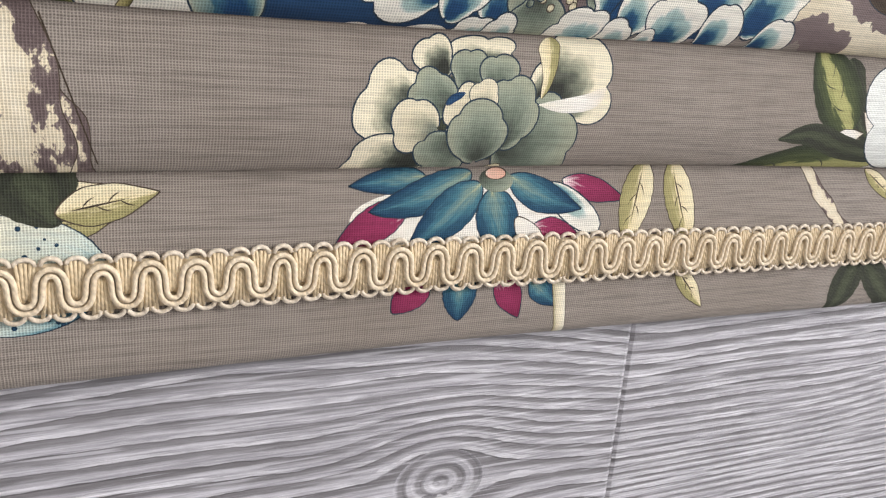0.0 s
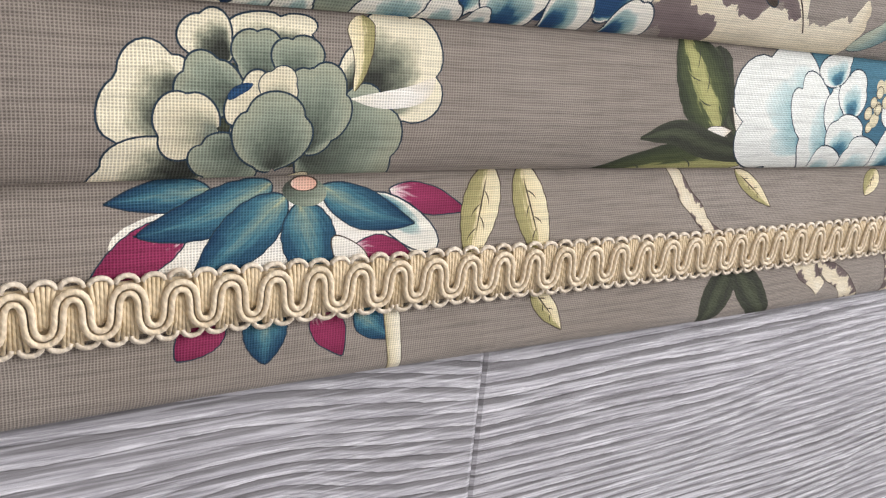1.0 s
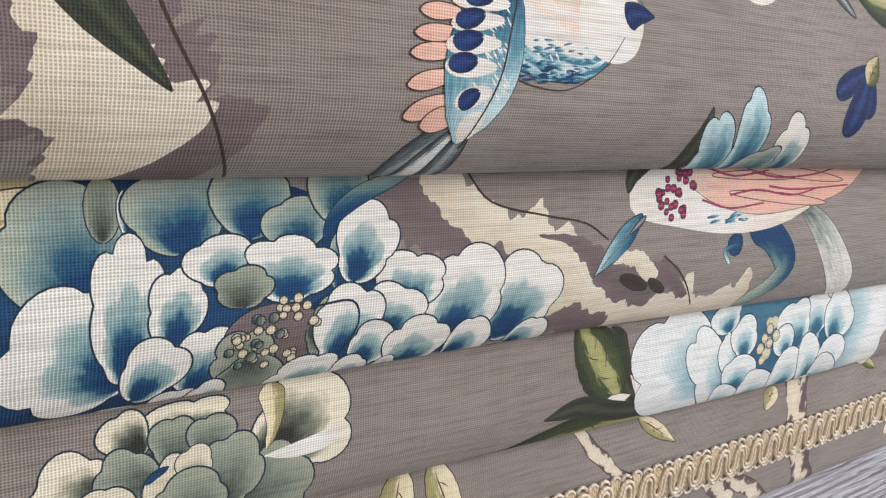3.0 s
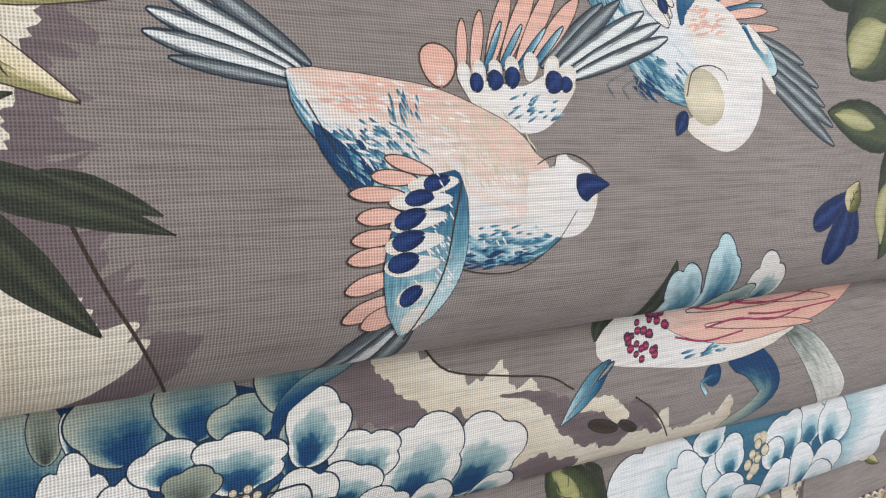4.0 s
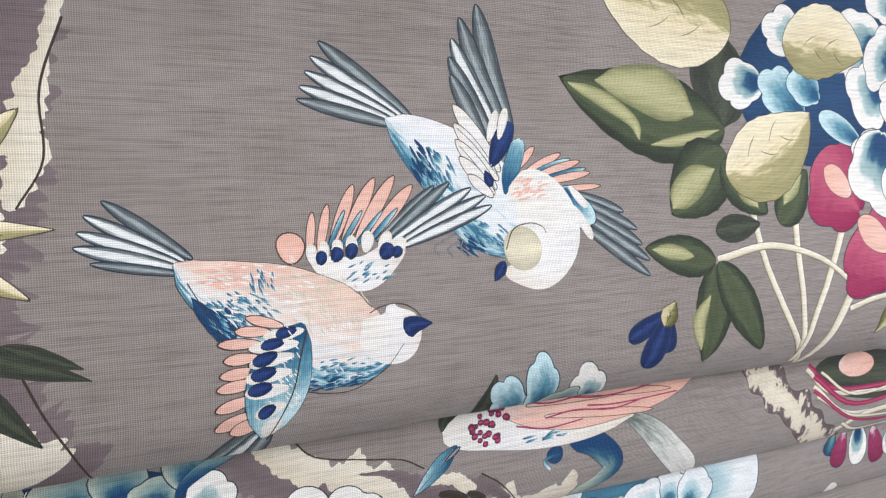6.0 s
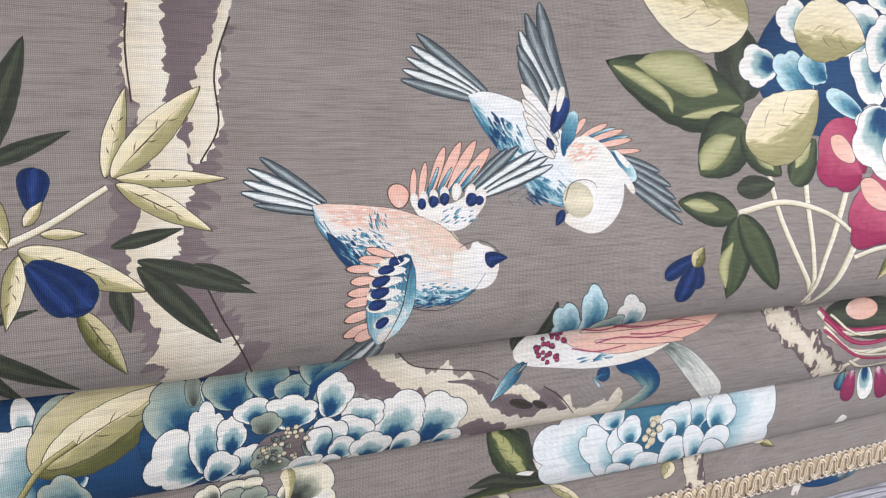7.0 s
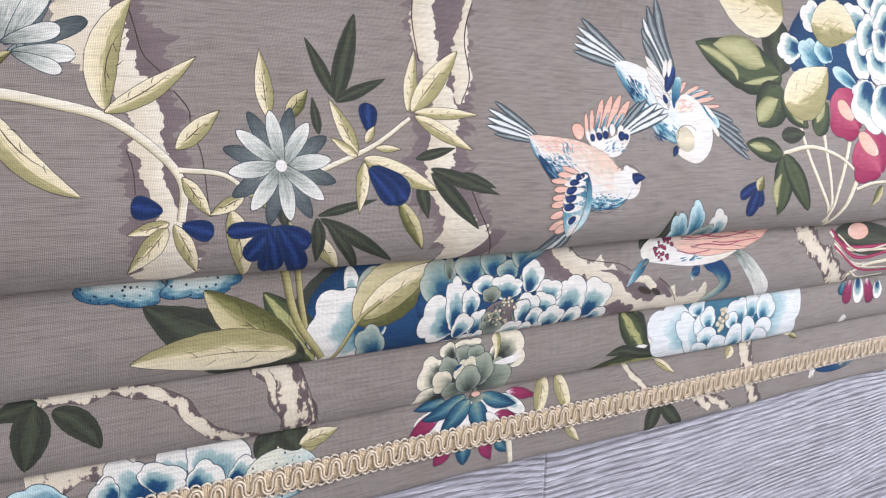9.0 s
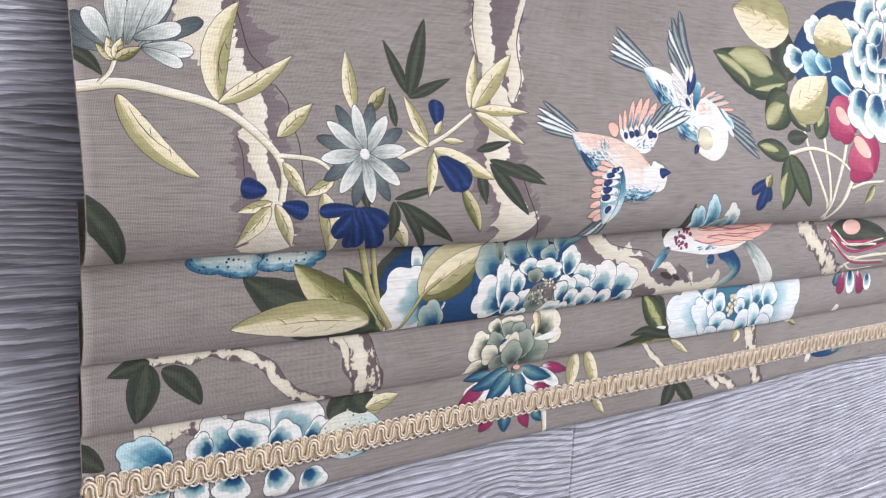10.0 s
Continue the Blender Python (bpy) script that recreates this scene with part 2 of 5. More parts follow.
def panel(name, p, parent, label):
    e, rows = EDGE[p], ROWS[p]
    thick = 0.0016
    bm = bmesh.new()
    cols = 260
    top, low = [], []
    for i in range(cols + 1):
        x = WIDE * i / cols
        top.append([bm.verts.new(cloth_point(p, x, y)) for y in rows])
        lip = [(max(e + 0.0025, y + 0.0008), -thick) for y in rows]
        low.append([bm.verts.new((cloth_point(p, x, y2, dz)[0], cloth_point(p, x, y2, dz)[1], max(0.0006, cloth_point(p, x, y2, dz)[2]))) for y2, dz in lip])
    n = len(rows)
    for i in range(cols):
        for j in range(n - 1):
            bm.faces.new((top[i][j], top[i + 1][j], top[i + 1][j + 1], top[i][j + 1]))
            f = bm.faces.new((low[i][j], low[i][j + 1], low[i + 1][j + 1], low[i + 1][j]))
            f.material_index = 1
        bm.faces.new((top[i][0], low[i][0], low[i + 1][0], top[i + 1][0]))
        bm.faces.new((top[i][-1], top[i + 1][-1], low[i + 1][-1], low[i][-1]))
    for k, flip in ((0, True), (cols, False)):
        for j in range(n - 1):
            q = (top[k][j], top[k][j + 1], low[k][j + 1], low[k][j])
            bm.faces.new(q[::-1] if flip else q).material_index = 2
    for f in bm.faces:
        f.smooth = True
    return part(name, bm, [TAUPE, LINING, SIDE], parent, label)


blind = tagged(new("roman_blind"), "taupe linen roman blind with floral print, folded on the floor", "roman blind")
PANEL = dict(
    hem=panel("hem_panel", "hem", blind, "lowest taupe linen flap edged with cream gimp"),
    lower=panel("lower_fold", "lower", blind, "printed taupe linen fold"),
    upper=panel("upper_fold", "upper", blind, "printed taupe linen fold with blue flowers"),
    main=panel("main_panel", "main", blind, "wide printed taupe linen panel"))


# ---- gimp braid ----
def tube(bm, pts, radius, sides=6, flat=1.0):
    rings = []
    for i, p in enumerate(pts):
        a, b = Vector(pts[max(0, i - 1)]), Vector(pts[min(len(pts) - 1, i + 1)])
        d = (b - a).normalized()
        u = d.cross(Vector((0, 0, 1)))
        u = u.normalized() if u.length > 1e-6 else Vector((1, 0, 0))
        w = u.cross(d)
        rings.append([bm.verts.new(Vector(p) + (u * math.cos(t) + w * math.sin(t) * flat) * radius)
                      for t in (2 * math.pi * k / sides for k in range(sides))])
    for r0, r1 in zip(rings, rings[1:]):
        for k in range(sides):
            f = bm.faces.new((r0[k], r0[(k + 1) % sides], r1[(k + 1) % sides], r1[k]))
            f.smooth = True
    for r in (rings[0][::-1], rings[-1]):
        bm.faces.new(r)


MID, HALF, PITCH = -0.0092, 0.0072, 0.01013
braid = tagged(new("gimp_braid"), "", "")
braid["label"] = "cream scrolling gimp braid sewn along the hem"
braid.parent = blind


def on_hem(x, y, lift):
    return (x, y + edge_wave("hem", x) * 0.8, cloth_z("hem", x, y) + lift)


def build_braid():
    rnd = random.Random(4)
    count = int(WIDE / PITCH)
    bm = bmesh.new()
    n = 150
    vs = [[bm.verts.new(on_hem(WIDE * i / n, MID + s * 0.0058, h)) for s, h in ((-1, 0.0002), (-1, 0.0007), (1, 0.0007), (1, 0.0002))] for i in range(n + 1)]
    for a, b in zip(vs, vs[1:]):
        for k in range(3):
            bm.faces.new((a[k], b[k], b[k + 1], a[k + 1]))
    part("braid_ground", bm, NET, braid)
    jitter = [rnd.uniform(-0.0003, 0.0003) for _ in range(count + 3)]
    high = [rnd.uniform(-0.0002, 0.0002) for _ in range(count + 3)]
    for off in (-0.00078, 0.00078):
        bm = bmesh.new()
        pts = []
        steps = 22
        for i in range(count * steps + 1):
            t = i / steps
            k = int(t)
            a = 2 * math.pi * t
            s, c = math.sin(a), math.cos(a)
            y = 0.0043 * s + high[k] * s
            x = PITCH * t - 0.00072 * math.sin(2 * a) + jitter[k] * (1 - c) * 0.5
            pts.append([x, y])
        flat = [tuple(q) for q in pts]
        for i, q in enumerate(pts):
            a, b = flat[max(0, i - 1)], flat[min(len(flat) - 1, i + 1)]
            dx, dy = b[0] - a[0], b[1] - a[1]
            l = math.hypot(dx, dy)
            pts[i] = q + [-dy / l, dx / l]
        line = [on_hem(q[0] + q[2] * off, MID + q[1] + q[3] * off, 0.0019) for q in pts if 0 <= q[0] <= WIDE]
        tube(bm, line, 0.00066, 7)
        part("scroll_cord", bm, GIMP, braid)
    ribs, top_loops, low_loops = bmesh.new(), bmesh.new(), bmesh.new()
    for k in range(count):
        for side, at in ((1, 0.75), (-1, 0.25)):
            x = PITCH * (k + at) + rnd.uniform(-0.0002, 0.0002)
            for dx in (-0.0014, -0.0007, 0.0, 0.0007, 0.0014):
                flare = rnd.uniform(0.75, 1.05)
                inner = -side * rnd.uniform(0.0020, 0.0028)
                tube(ribs, [on_hem(x + dx * flare * 1.5, MID + side * 0.0064, 0.0010), on_hem(x + dx * 1.1, MID + side * 0.003, 0.0013),
                            on_hem(x + dx, MID + inner * 0.4, 0.0013), on_hem(x + dx * 0.8, MID + inner, 0.0009)], 0.0005, 5)
        for side, bm in ((1, top_loops), (-1, low_loops)):
            for q in (0.0, 0.5):
                x = PITCH * (k + q + (0.25 if side > 0 else 0.0)) + rnd.uniform(-0.0002, 0.0002)
                w, h = 0.0021, 0.0016 + rnd.uniform(-0.0002, 0.0002)
                pts = [on_hem(x - w * math.cos(a), MID + side * (0.0056 + h * math.sin(a)), 0.0011) for a in (math.pi * j / 7 for j in range(8))]
                tube(bm, pts, 0.0006, 5)
    tagged(part("strand_filling", ribs, RIB, braid), kind="stuff")
    tagged(part("loop_edge", top_loops, LOOP, braid), kind="stuff")
    tagged(part("loop_edge", low_loops, LOOP, braid), kind="stuff")


build_braid()

# ---- the printed motifs ----
def printed(name, mode, *stops, streak=0.22, flecks=0.0):
    """Printed ink on the linen. mode: how the tint runs over a shape from base to tip (u) and across it (v)."""
    m, nt, b = material("print_" + name, 0.84, 0.25)
    uv = nt.nodes.new("ShaderNodeUVMap")
    uv.uv_map = "UVMap"
    sep = nt.nodes.new("ShaderNodeSeparateXYZ")
    nt.links.new(uv.outputs[0], sep.inputs[0])
    u, v = sep.outputs["X"], sep.outputs["Y"]
    e = calc(nt, "ABSOLUTE", calc(nt, "SUBTRACT", calc(nt, "MULTIPLY", v, 2.0), 1.0))
    info = nt.nodes.new("ShaderNodeObjectInfo")
    if mode == "free":
        f = calc(nt, "ADD", u, calc(nt, "MULTIPLY", calc(nt, "SUBTRACT", v, 0.5), calc(nt, "SUBTRACT", info.outputs["Random"], 0.5)))
    elif mode == "along":
        f = calc(nt, "ADD", u, calc(nt, "MULTIPLY", e, 0.12))
    elif mode == "half":
        f = v
    elif mode == "flame":
        f = calc(nt, "ADD", calc(nt, "MULTIPLY", u, 0.72), calc(nt, "MULTIPLY", e, 0.42))
    else:
        f = e
    mp = nt.nodes.new("ShaderNodeMapping")
    mp.inputs["Scale"].default_value = (5, 9, 1)
    nt.links.new(uv.outputs[0], mp.inputs["Vector"])
    n4 = nt.nodes.new("ShaderNodeTexNoise")
    n4.noise_dimensions = "4D"
    n4.inputs["Scale"].default_value, n4.inputs["Detail"].default_value = 1.6, 6.0
    nt.links.new(mp.outputs[0], n4.inputs["Vector"])
    nt.links.new(calc(nt, "MULTIPLY", info.outputs["Random"], 50.0), n4.inputs["W"])
    f = calc(nt, "ADD", f, calc(nt, "MULTIPLY", calc(nt, "SUBTRACT", n4.outputs["Fac"], 0.5), streak * 2.4))
    c = ramp(nt, f, *stops)
    if flecks:
        vo = node(nt, "TexVoronoi", Scale=1.0)
        nt.links.new(place(nt, 330, 330, 1), vo.inputs["Vector"])
        c = mix(nt, calc(nt, "LESS_THAN", vo.outputs["Distance"], flecks), c, (0.015, 0.05, 0.09))
    weave(nt, b, c, 0.5)
    return m


CREAM, PALE = (0.78, 0.67, 0.41), (0.83, 0.80, 0.70)
INKS = dict(
    cream=printed("cream_leaf", "half", (0.0, (0.33, 0.30, 0.13)), (0.36, (0.42, 0.37, 0.17)), (0.44, (0.62, 0.54, 0.29)), (0.5, CREAM), (0.95, (0.83, 0.74, 0.5)), streak=0.32),
    olive=printed("olive_leaf", "half", (0.1, (0.10, 0.10, 0.03)), (0.42, (0.24, 0.23, 0.08)), (0.6, (0.55, 0.48, 0.24)), (0.95, (0.62, 0.54, 0.3))),
    dark=printed("dark_leaf", "mid", (0.05, (0.072, 0.084, 0.05)), (0.3, (0.055, 0.062, 0.038)), (0.55, (0.036, 0.04, 0.028)), (0.95, (0.05, 0.055, 0.036)), streak=0.5),
    green=printed("green_leaf", "mid", (0.18, (0.40, 0.39, 0.16)), (0.3, (0.30, 0.31, 0.12)), (0.36, (0.08, 0.10, 0.04)), (0.9, (0.036, 0.046, 0.024)), streak=0.3),
    fern=printed("fern_leaf", "mid", (0.1, (0.07, 0.09, 0.04)), (0.45, (0.085, 0.105, 0.05)), (0.7, (0.045, 0.06, 0.03)), (0.95, (0.03, 0.038, 0.022)), streak=0.3),
    leafgold=printed("gold_leaf_light", "mid", (0.2, (0.46, 0.44, 0.22)), (0.6, (0.38, 0.37, 0.17)), (0.95, (0.2, 0.21, 0.09)), streak=0.25),
    navy=printed("navy_bud", "mid", (0.0, (0.024, 0.055, 0.18)), (0.3, (0.015, 0.035, 0.125)), (0.55, (0.009, 0.02, 0.075)), (0.95, (0.014, 0.034, 0.11)), streak=0.5),
    ice=printed("ice_petal", "free", (0.24, (0.012, 0.055, 0.14)), (0.37, (0.025, 0.1, 0.18)), (0.43, (0.13, 0.26, 0.29)), (0.5, (0.26, 0.39, 0.38)), (0.64, (0.40, 0.52, 0.48)), (0.71, (0.76, 0.76, 0.68)), (0.75, PALE), streak=0.1),
    foam=printed("foam_petal", "free", (0.2, (0.03, 0.12, 0.19)), (0.34, (0.09, 0.24, 0.31)), (0.42, (0.32, 0.5, 0.52)), (0.6, (0.55, 0.68, 0.66)), (0.7, (0.8, 0.82, 0.77)), streak=0.1),
    azure=printed("azure_ground", "mid", (0.1, (0.035, 0.13, 0.2)), (0.9, (0.09, 0.24, 0.31))),
    buff=printed("buff_petal", "free", (0.15, (0.2, 0.22, 0.17)), (0.4, (0.46, 0.44, 0.31)), (0.7, (0.7, 0.63, 0.45)), (0.9, (0.74, 0.67, 0.49)), streak=0.15),
    umber=printed("umber_bark", "mid", (0.1, (0.17, 0.13, 0.125)), (0.9, (0.2, 0.155, 0.148)), streak=0.3),
    birch=printed("birch_bark", "half", (0.1, (0.70, 0.61, 0.44)), (0.9, (0.79, 0.72, 0.56)), streak=0.3),
    sage=printed("sage_petal", "free", (0.3, (0.012, 0.055, 0.14)), (0.46, (0.035, 0.12, 0.18)), (0.58, (0.14, 0.24, 0.24)), (0.8, (0.29, 0.38, 0.33)), (0.95, (0.42, 0.46, 0.36)), streak=0.14),
    grey=printed("grey_petal", "free", (0.3, (0.035, 0.038, 0.03)), (0.48, (0.11, 0.12, 0.09)), (0.6, (0.28, 0.29, 0.21)), (0.72, (0.6, 0.56, 0.4)), (0.8, (0.82, 0.75, 0.56)), streak=0.14),
    moss=printed("moss_petal", "free", (0.15, (0.06, 0.07, 0.055)), (0.45, (0.14, 0.17, 0.13)), (0.75, (0.27, 0.31, 0.235)), (0.95, (0.35, 0.37, 0.27)), streak=0.14),
    lotus=printed("lotus_petal", "flame", (0.0, (0.52, 0.5, 0.27)), (0.22, (0.2, 0.3, 0.26)), (0.46, (0.06, 0.18, 0.23)), (0.62, (0.025, 0.09, 0.145)), (0.9, (0.01, 0.042, 0.095))),
    magenta=printed("magenta_petal", "along", (0.05, PALE), (0.25, (0.72, 0.48, 0.52)), (0.36, (0.3, 0.035, 0.1)), (0.95, (0.19, 0.017, 0.06))),
    rose=printed("rose_petal", "mid", (0.0, (0.5, 0.1, 0.16)), (0.4, (0.34, 0.03, 0.09)), (0.9, (0.28, 0.015, 0.07))),
    coral=printed("coral_plume", "along", (0.0, (0.86, 0.78, 0.66)), (0.3, (0.82, 0.52, 0.4)), (0.9, (0.8, 0.46, 0.34))),
    plume=printed("white_plume", "mid", (0.2, (0.80, 0.81, 0.74)), (0.5, (0.68, 0.71, 0.66)), (0.6, (0.22, 0.25, 0.24)), (0.9, (0.06, 0.07, 0.07)), streak=0.5),
    lily=printed("lily_petal", "along", (0.08, (0.10, 0.12, 0.10)), (0.4, (0.36, 0.39, 0.33)), (0.68, (0.66, 0.66, 0.57)), (0.95, PALE), streak=0.42),
    ash=printed("ash_petal", "along", (0.05, (0.34, 0.38, 0.34)), (0.5, (0.14, 0.165, 0.155)), (0.95, (0.065, 0.08, 0.08)), streak=0.42),
    slate=printed("slate_plume", "mid", (0.15, (0.34, 0.38, 0.36)), (0.35, (0.17, 0.2, 0.195)), (0.55, (0.12, 0.14, 0.14)), (0.9, (0.06, 0.07, 0.07)), streak=0.6),
    peach=printed("peach_body", "half", (0.0, (0.06, 0.2, 0.28)), (0.1, (0.3, 0.5, 0.52)), (0.24, (0.78, 0.79, 0.74)), (0.5, (0.82, 0.70, 0.58)), (0.95, (0.78, 0.56, 0.43)), streak=0.6),
    aqua=printed("aqua_body", "half", (0.0, (0.05, 0.17, 0.25)), (0.18, (0.25, 0.45, 0.48)), (0.36, (0.74, 0.77, 0.73)), (0.95, (0.83, 0.81, 0.75)), streak=0.6),
    ivory=printed("ivory", "along", (0.0, (0.82, 0.77, 0.64)), (0.6, (0.83, 0.80, 0.73)), (1.0, (0.80, 0.72, 0.58)), streak=0.12),
    royal=printed("royal_blue", "mid", (0.0, (0.019, 0.068, 0.155)), (0.9, (0.012, 0.043, 0.105))),
    teal=printed("teal_petal", "free", (0.2, (0.015, 0.09, 0.18)), (0.55, (0.12, 0.3, 0.36)), (0.9, (0.55, 0.72, 0.7))),
    stem=printed("pale_stem", "half", (0.0, (0.42, 0.36, 0.2)), (0.35, (0.78, 0.70, 0.5)), (0.9, (0.86, 0.8, 0.64)), streak=0.15),
    twig=printed("olive_stem", "half", (0.0, (0.13, 0.12, 0.04)), (0.5, (0.42, 0.37, 0.15)), (0.9, (0.5, 0.44, 0.2))),
    dotted=printed("dotted_petal", "free", (0.3, (0.74, 0.73, 0.58)), (0.66, (0.55, 0.64, 0.58)), (0.82, (0.2, 0.36, 0.38)), (0.95, (0.03, 0.12, 0.2)), flecks=0.2),
    seed=printed("seed", "mid", (0.0, (0.8, 0.72, 0.5)), (0.9, (0.55, 0.5, 0.34))),
    ink=printed("ink_line", "mid", (0.0, (0.012, 0.028, 0.05)), (0.9, (0.02, 0.04, 0.06))),
    sepia=printed("sepia_line", "mid", (0.0, (0.05, 0.036, 0.024)), (0.9, (0.07, 0.05, 0.035))))


def bark_ink():
    m, nt, b = material("print_bark", 0.84, 0.25)
    uv = nt.nodes.new("ShaderNodeUVMap")
    uv.uv_map = "UVMap"
    sep = nt.nodes.new("ShaderNodeSeparateXYZ")
    nt.links.new(uv.outputs[0], sep.inputs[0])
    side = calc(nt, "ABSOLUTE", calc(nt, "SUBTRACT", sep.outputs["Y"], 0.42))
    n = calc(nt, "SUBTRACT", calc(nt, "ADD", grain(nt, place(nt, 150, 90, 1), 1, 5, 0.65), 0.105), calc(nt, "MULTIPLY", side, 0.42))
    c = ramp(nt, n, (0.40, (0.135, 0.1, 0.095)), (0.455, (0.2, 0.155, 0.145)), (0.47, (0.70, 0.61, 0.44)), (0.8, (0.80, 0.73, 0.58)))
    weave(nt, b, c, 0.34)
    return m


INKS["bark"] = bark_ink()
OUTLINE = dict(cream="sepia", fern="dark", olive="sepia", dark="dark", green="dark", bark="sepia", stem="sepia", twig="sepia", ivory="sepia", seed="sepia", royal="royal", peach="sepia", aqua="sepia", coral="sepia", buff="ink")
LAID = dict(main=[], upper=[], lower=[], hem=[])


def lay_print(name, p, ink, rows_of, line, label=""):
    """Lays a shape of ink on a panel. rows_of(grow): rows of points in the plan, from base to tip, each from one side to the other."""
    bm = bmesh.new()
    uv = bm.loops.layers.uv.new("UVMap")
    rows = rows_of(0.0)
    n, k = len(rows) - 1, len(rows[0]) - 1
    vs = [[bm.verts.new((x, y, 0)) for x, y in r] for r in rows]
    for i in range(n):
        for j in range(k):
            f = bm.faces.new((vs[i][j], vs[i][j + 1], vs[i + 1][j + 1], vs[i + 1][j]))
            for loop, (a, c) in zip(f.loops, ((i, j), (i, j + 1), (i + 1, j + 1), (i + 1, j))):
                loop[uv].uv = (a / n, c / k)
    if line:
        # the inked line runs round the shape
        wide = rows_of(line)
        way = [(i, k) for i in range(n)] + [(n, j) for j in range(k, 0, -1)] + [(i, 0) for i in range(n, 0, -1)] + [(0, j) for j in range(k)]
        out = [bm.verts.new((*wide[i][j], 0)) for i, j in way]
        for q in range(len(way)):
            (a, b), (c, d) = way[q - 1], way[q]
            f = bm.faces.new((vs[a][b], vs[c][d], out[q], out[q - 1]))
            f.material_index = 1
    e = EDGE[p]
    xs, ys = [v.co.x for v in bm.verts], [v.co.y for v in bm.verts]
    lo, hi = min(ys), max(ys)
    # each shape lies a hair above those that it overlaps
    x0, x1 = min(xs), max(xs)
    depth = 1 + max([d for a, b, c, f, d in LAID[p] if a < x1 and b > x0 and c < hi and f > lo] or [0])
    LAID[p].append((x0, x1, lo, hi, depth))
    lift = 0.00003 + depth * 0.000003

    def cut(y, clear):
        bmesh.ops.bisect_plane(bm, geom=bm.verts[:] + bm.edges[:] + bm.faces[:], dist=1e-7, plane_co=(0, y, 0), plane_no=(0, 1, 0), clear_inner=clear)
    if lo < e + 0.0001:
        cut(e + 0.0001, True)
    for y in ROWS[p]:
        if lo < y < hi and y > e + 0.0001:
            cut(y, False)
    if min([v.co.x for v in bm.verts] or [1]) < 0.0003:
        bmesh.ops.bisect_plane(bm, geom=bm.verts[:] + bm.edges[:] + bm.faces[:], dist=1e-7, plane_co=(0.0003, 0, 0), plane_no=(1, 0, 0), clear_inner=True)
    if not bm.faces:
        bm.free()
        return None
    for f in bm.faces:
        f.normal_update()
        if f.normal.z < 0:
            f.normal_flip()
        f.smooth = True
    for v in bm.verts:
        x, y, z = cloth_point(p, v.co.x, v.co.y, lift + v.co.z)
        s = min(1, max(0, (e + CREST[p][2] - y) / CREST[p][2]))
        v.co = (x, y - 0.00012 * s ** 3, z)
    return part(name, bm, [INKS[ink], INKS[OUTLINE.get(ink, "ink")]], PANEL[p], label)


def spine(x0, y0, x1, y1, bend):
    dx, dy = x1 - x0, y1 - y0
    cx, cy = (x0 + x1) / 2 - dy * bend * 2, (y0 + y1) / 2 + dx * bend * 2

    def at(s):
        a, b, c = (1 - s) ** 2, 2 * s * (1 - s), s * s
        tx = 2 * (1 - s) * (cx - x0) + 2 * s * (x1 - cx)
        ty = 2 * (1 - s) * (cy - y0) + 2 * s * (y1 - cy)
        l = math.hypot(tx, ty) or 1
        return a * x0 + b * cx + c * x1, a * y0 + b * cy + c * y1, -ty / l, tx / l
    return at, math.hypot(dx, dy)


def outline_shape(kind, name, p, ink, x0, y0, x1, y1, w, bend=0.0, line=0.26, n=16, k=8):
    """A leaf, petal, plume or oval from base to tip; millimetres."""
    x0, y0, x1, y1, w, line = (q / 1000 for q in (x0, y0, x1, y1, w, line))
    at, length = spine(x0, y0, x1, y1, bend)
    seed = (x0 * 917 + y1 * 631) % 6.28
    n = 30 if kind == "leaf" and w > 0.009 else n

    def half(s):
        if kind == "leaf":
            return math.sin(math.pi * s ** 0.78) ** (0.72 if w > 0.009 else 0.92) * (1 + (0.055 * abs(math.sin(21 * s + seed)) if w > 0.009 else 0.03 * math.sin(17 * s + seed)))
        if kind == "petal":
            return (s ** 0.55) * math.sqrt(max(0, 1 - s ** 4.5)) * 1.2
        if kind == "plume":
            return (s ** 0.45) * max(0, 1 - s ** 3) ** 0.7 * 1.2
        return math.sqrt(max(0, 1 - (2 * s - 1) ** 2))

    def rows_of(grow):
        rows = []
        for i in range(n + 1):
            s = 0.5 - 0.5 * math.cos(math.pi * i / n)
            row = []
            for j in range(k + 1):
                v = 2 * j / k - 1
                q = s
                if kind == "leaf" or kind == "petal":
                    q = q + 0.012 * math.sin(9 * v + seed) * s
                x, y, nx, ny = at(q)
                h = half(s) * w / 2 + grow
                ex = grow * (2 * s - 1)
                row.append((x + nx * h * v + ny * ex, y + ny * h * v - nx * ex))
            rows.append(row)
        return rows
    return lay_print(name, p, ink, rows_of, line)


def leaf(p, ink, *a, **k):
    made = outline_shape("leaf", "printed_leaf", p, ink, *a, **k)
    x0, y0, x1, y1, w = a[:5]
    if w > 4.5 and ink in ("cream", "olive", "green"):
        # short side veins, inked by hand
        aim, long = math.atan2(y1 - y0, x1 - x0), math.hypot(x1 - x0, y1 - y0)
        for i, s in enumerate((0.25, 0.38, 0.5, 0.62)):
            side = (-1) ** i
            cx, cy = x0 + (x1 - x0) * s, y0 + (y1 - y0) * s
            b = aim + side * 0.55
            d = min(w * 0.42, long * 0.2)
            outline_shape("leaf", "printed_vein", p, "sepia" if ink in ("cream", "olive") else "dark", cx, cy, cx + d * math.cos(b), cy + d * math.sin(b), 0.36, 0.1 * side, line=0, n=6, k=2)
    return made


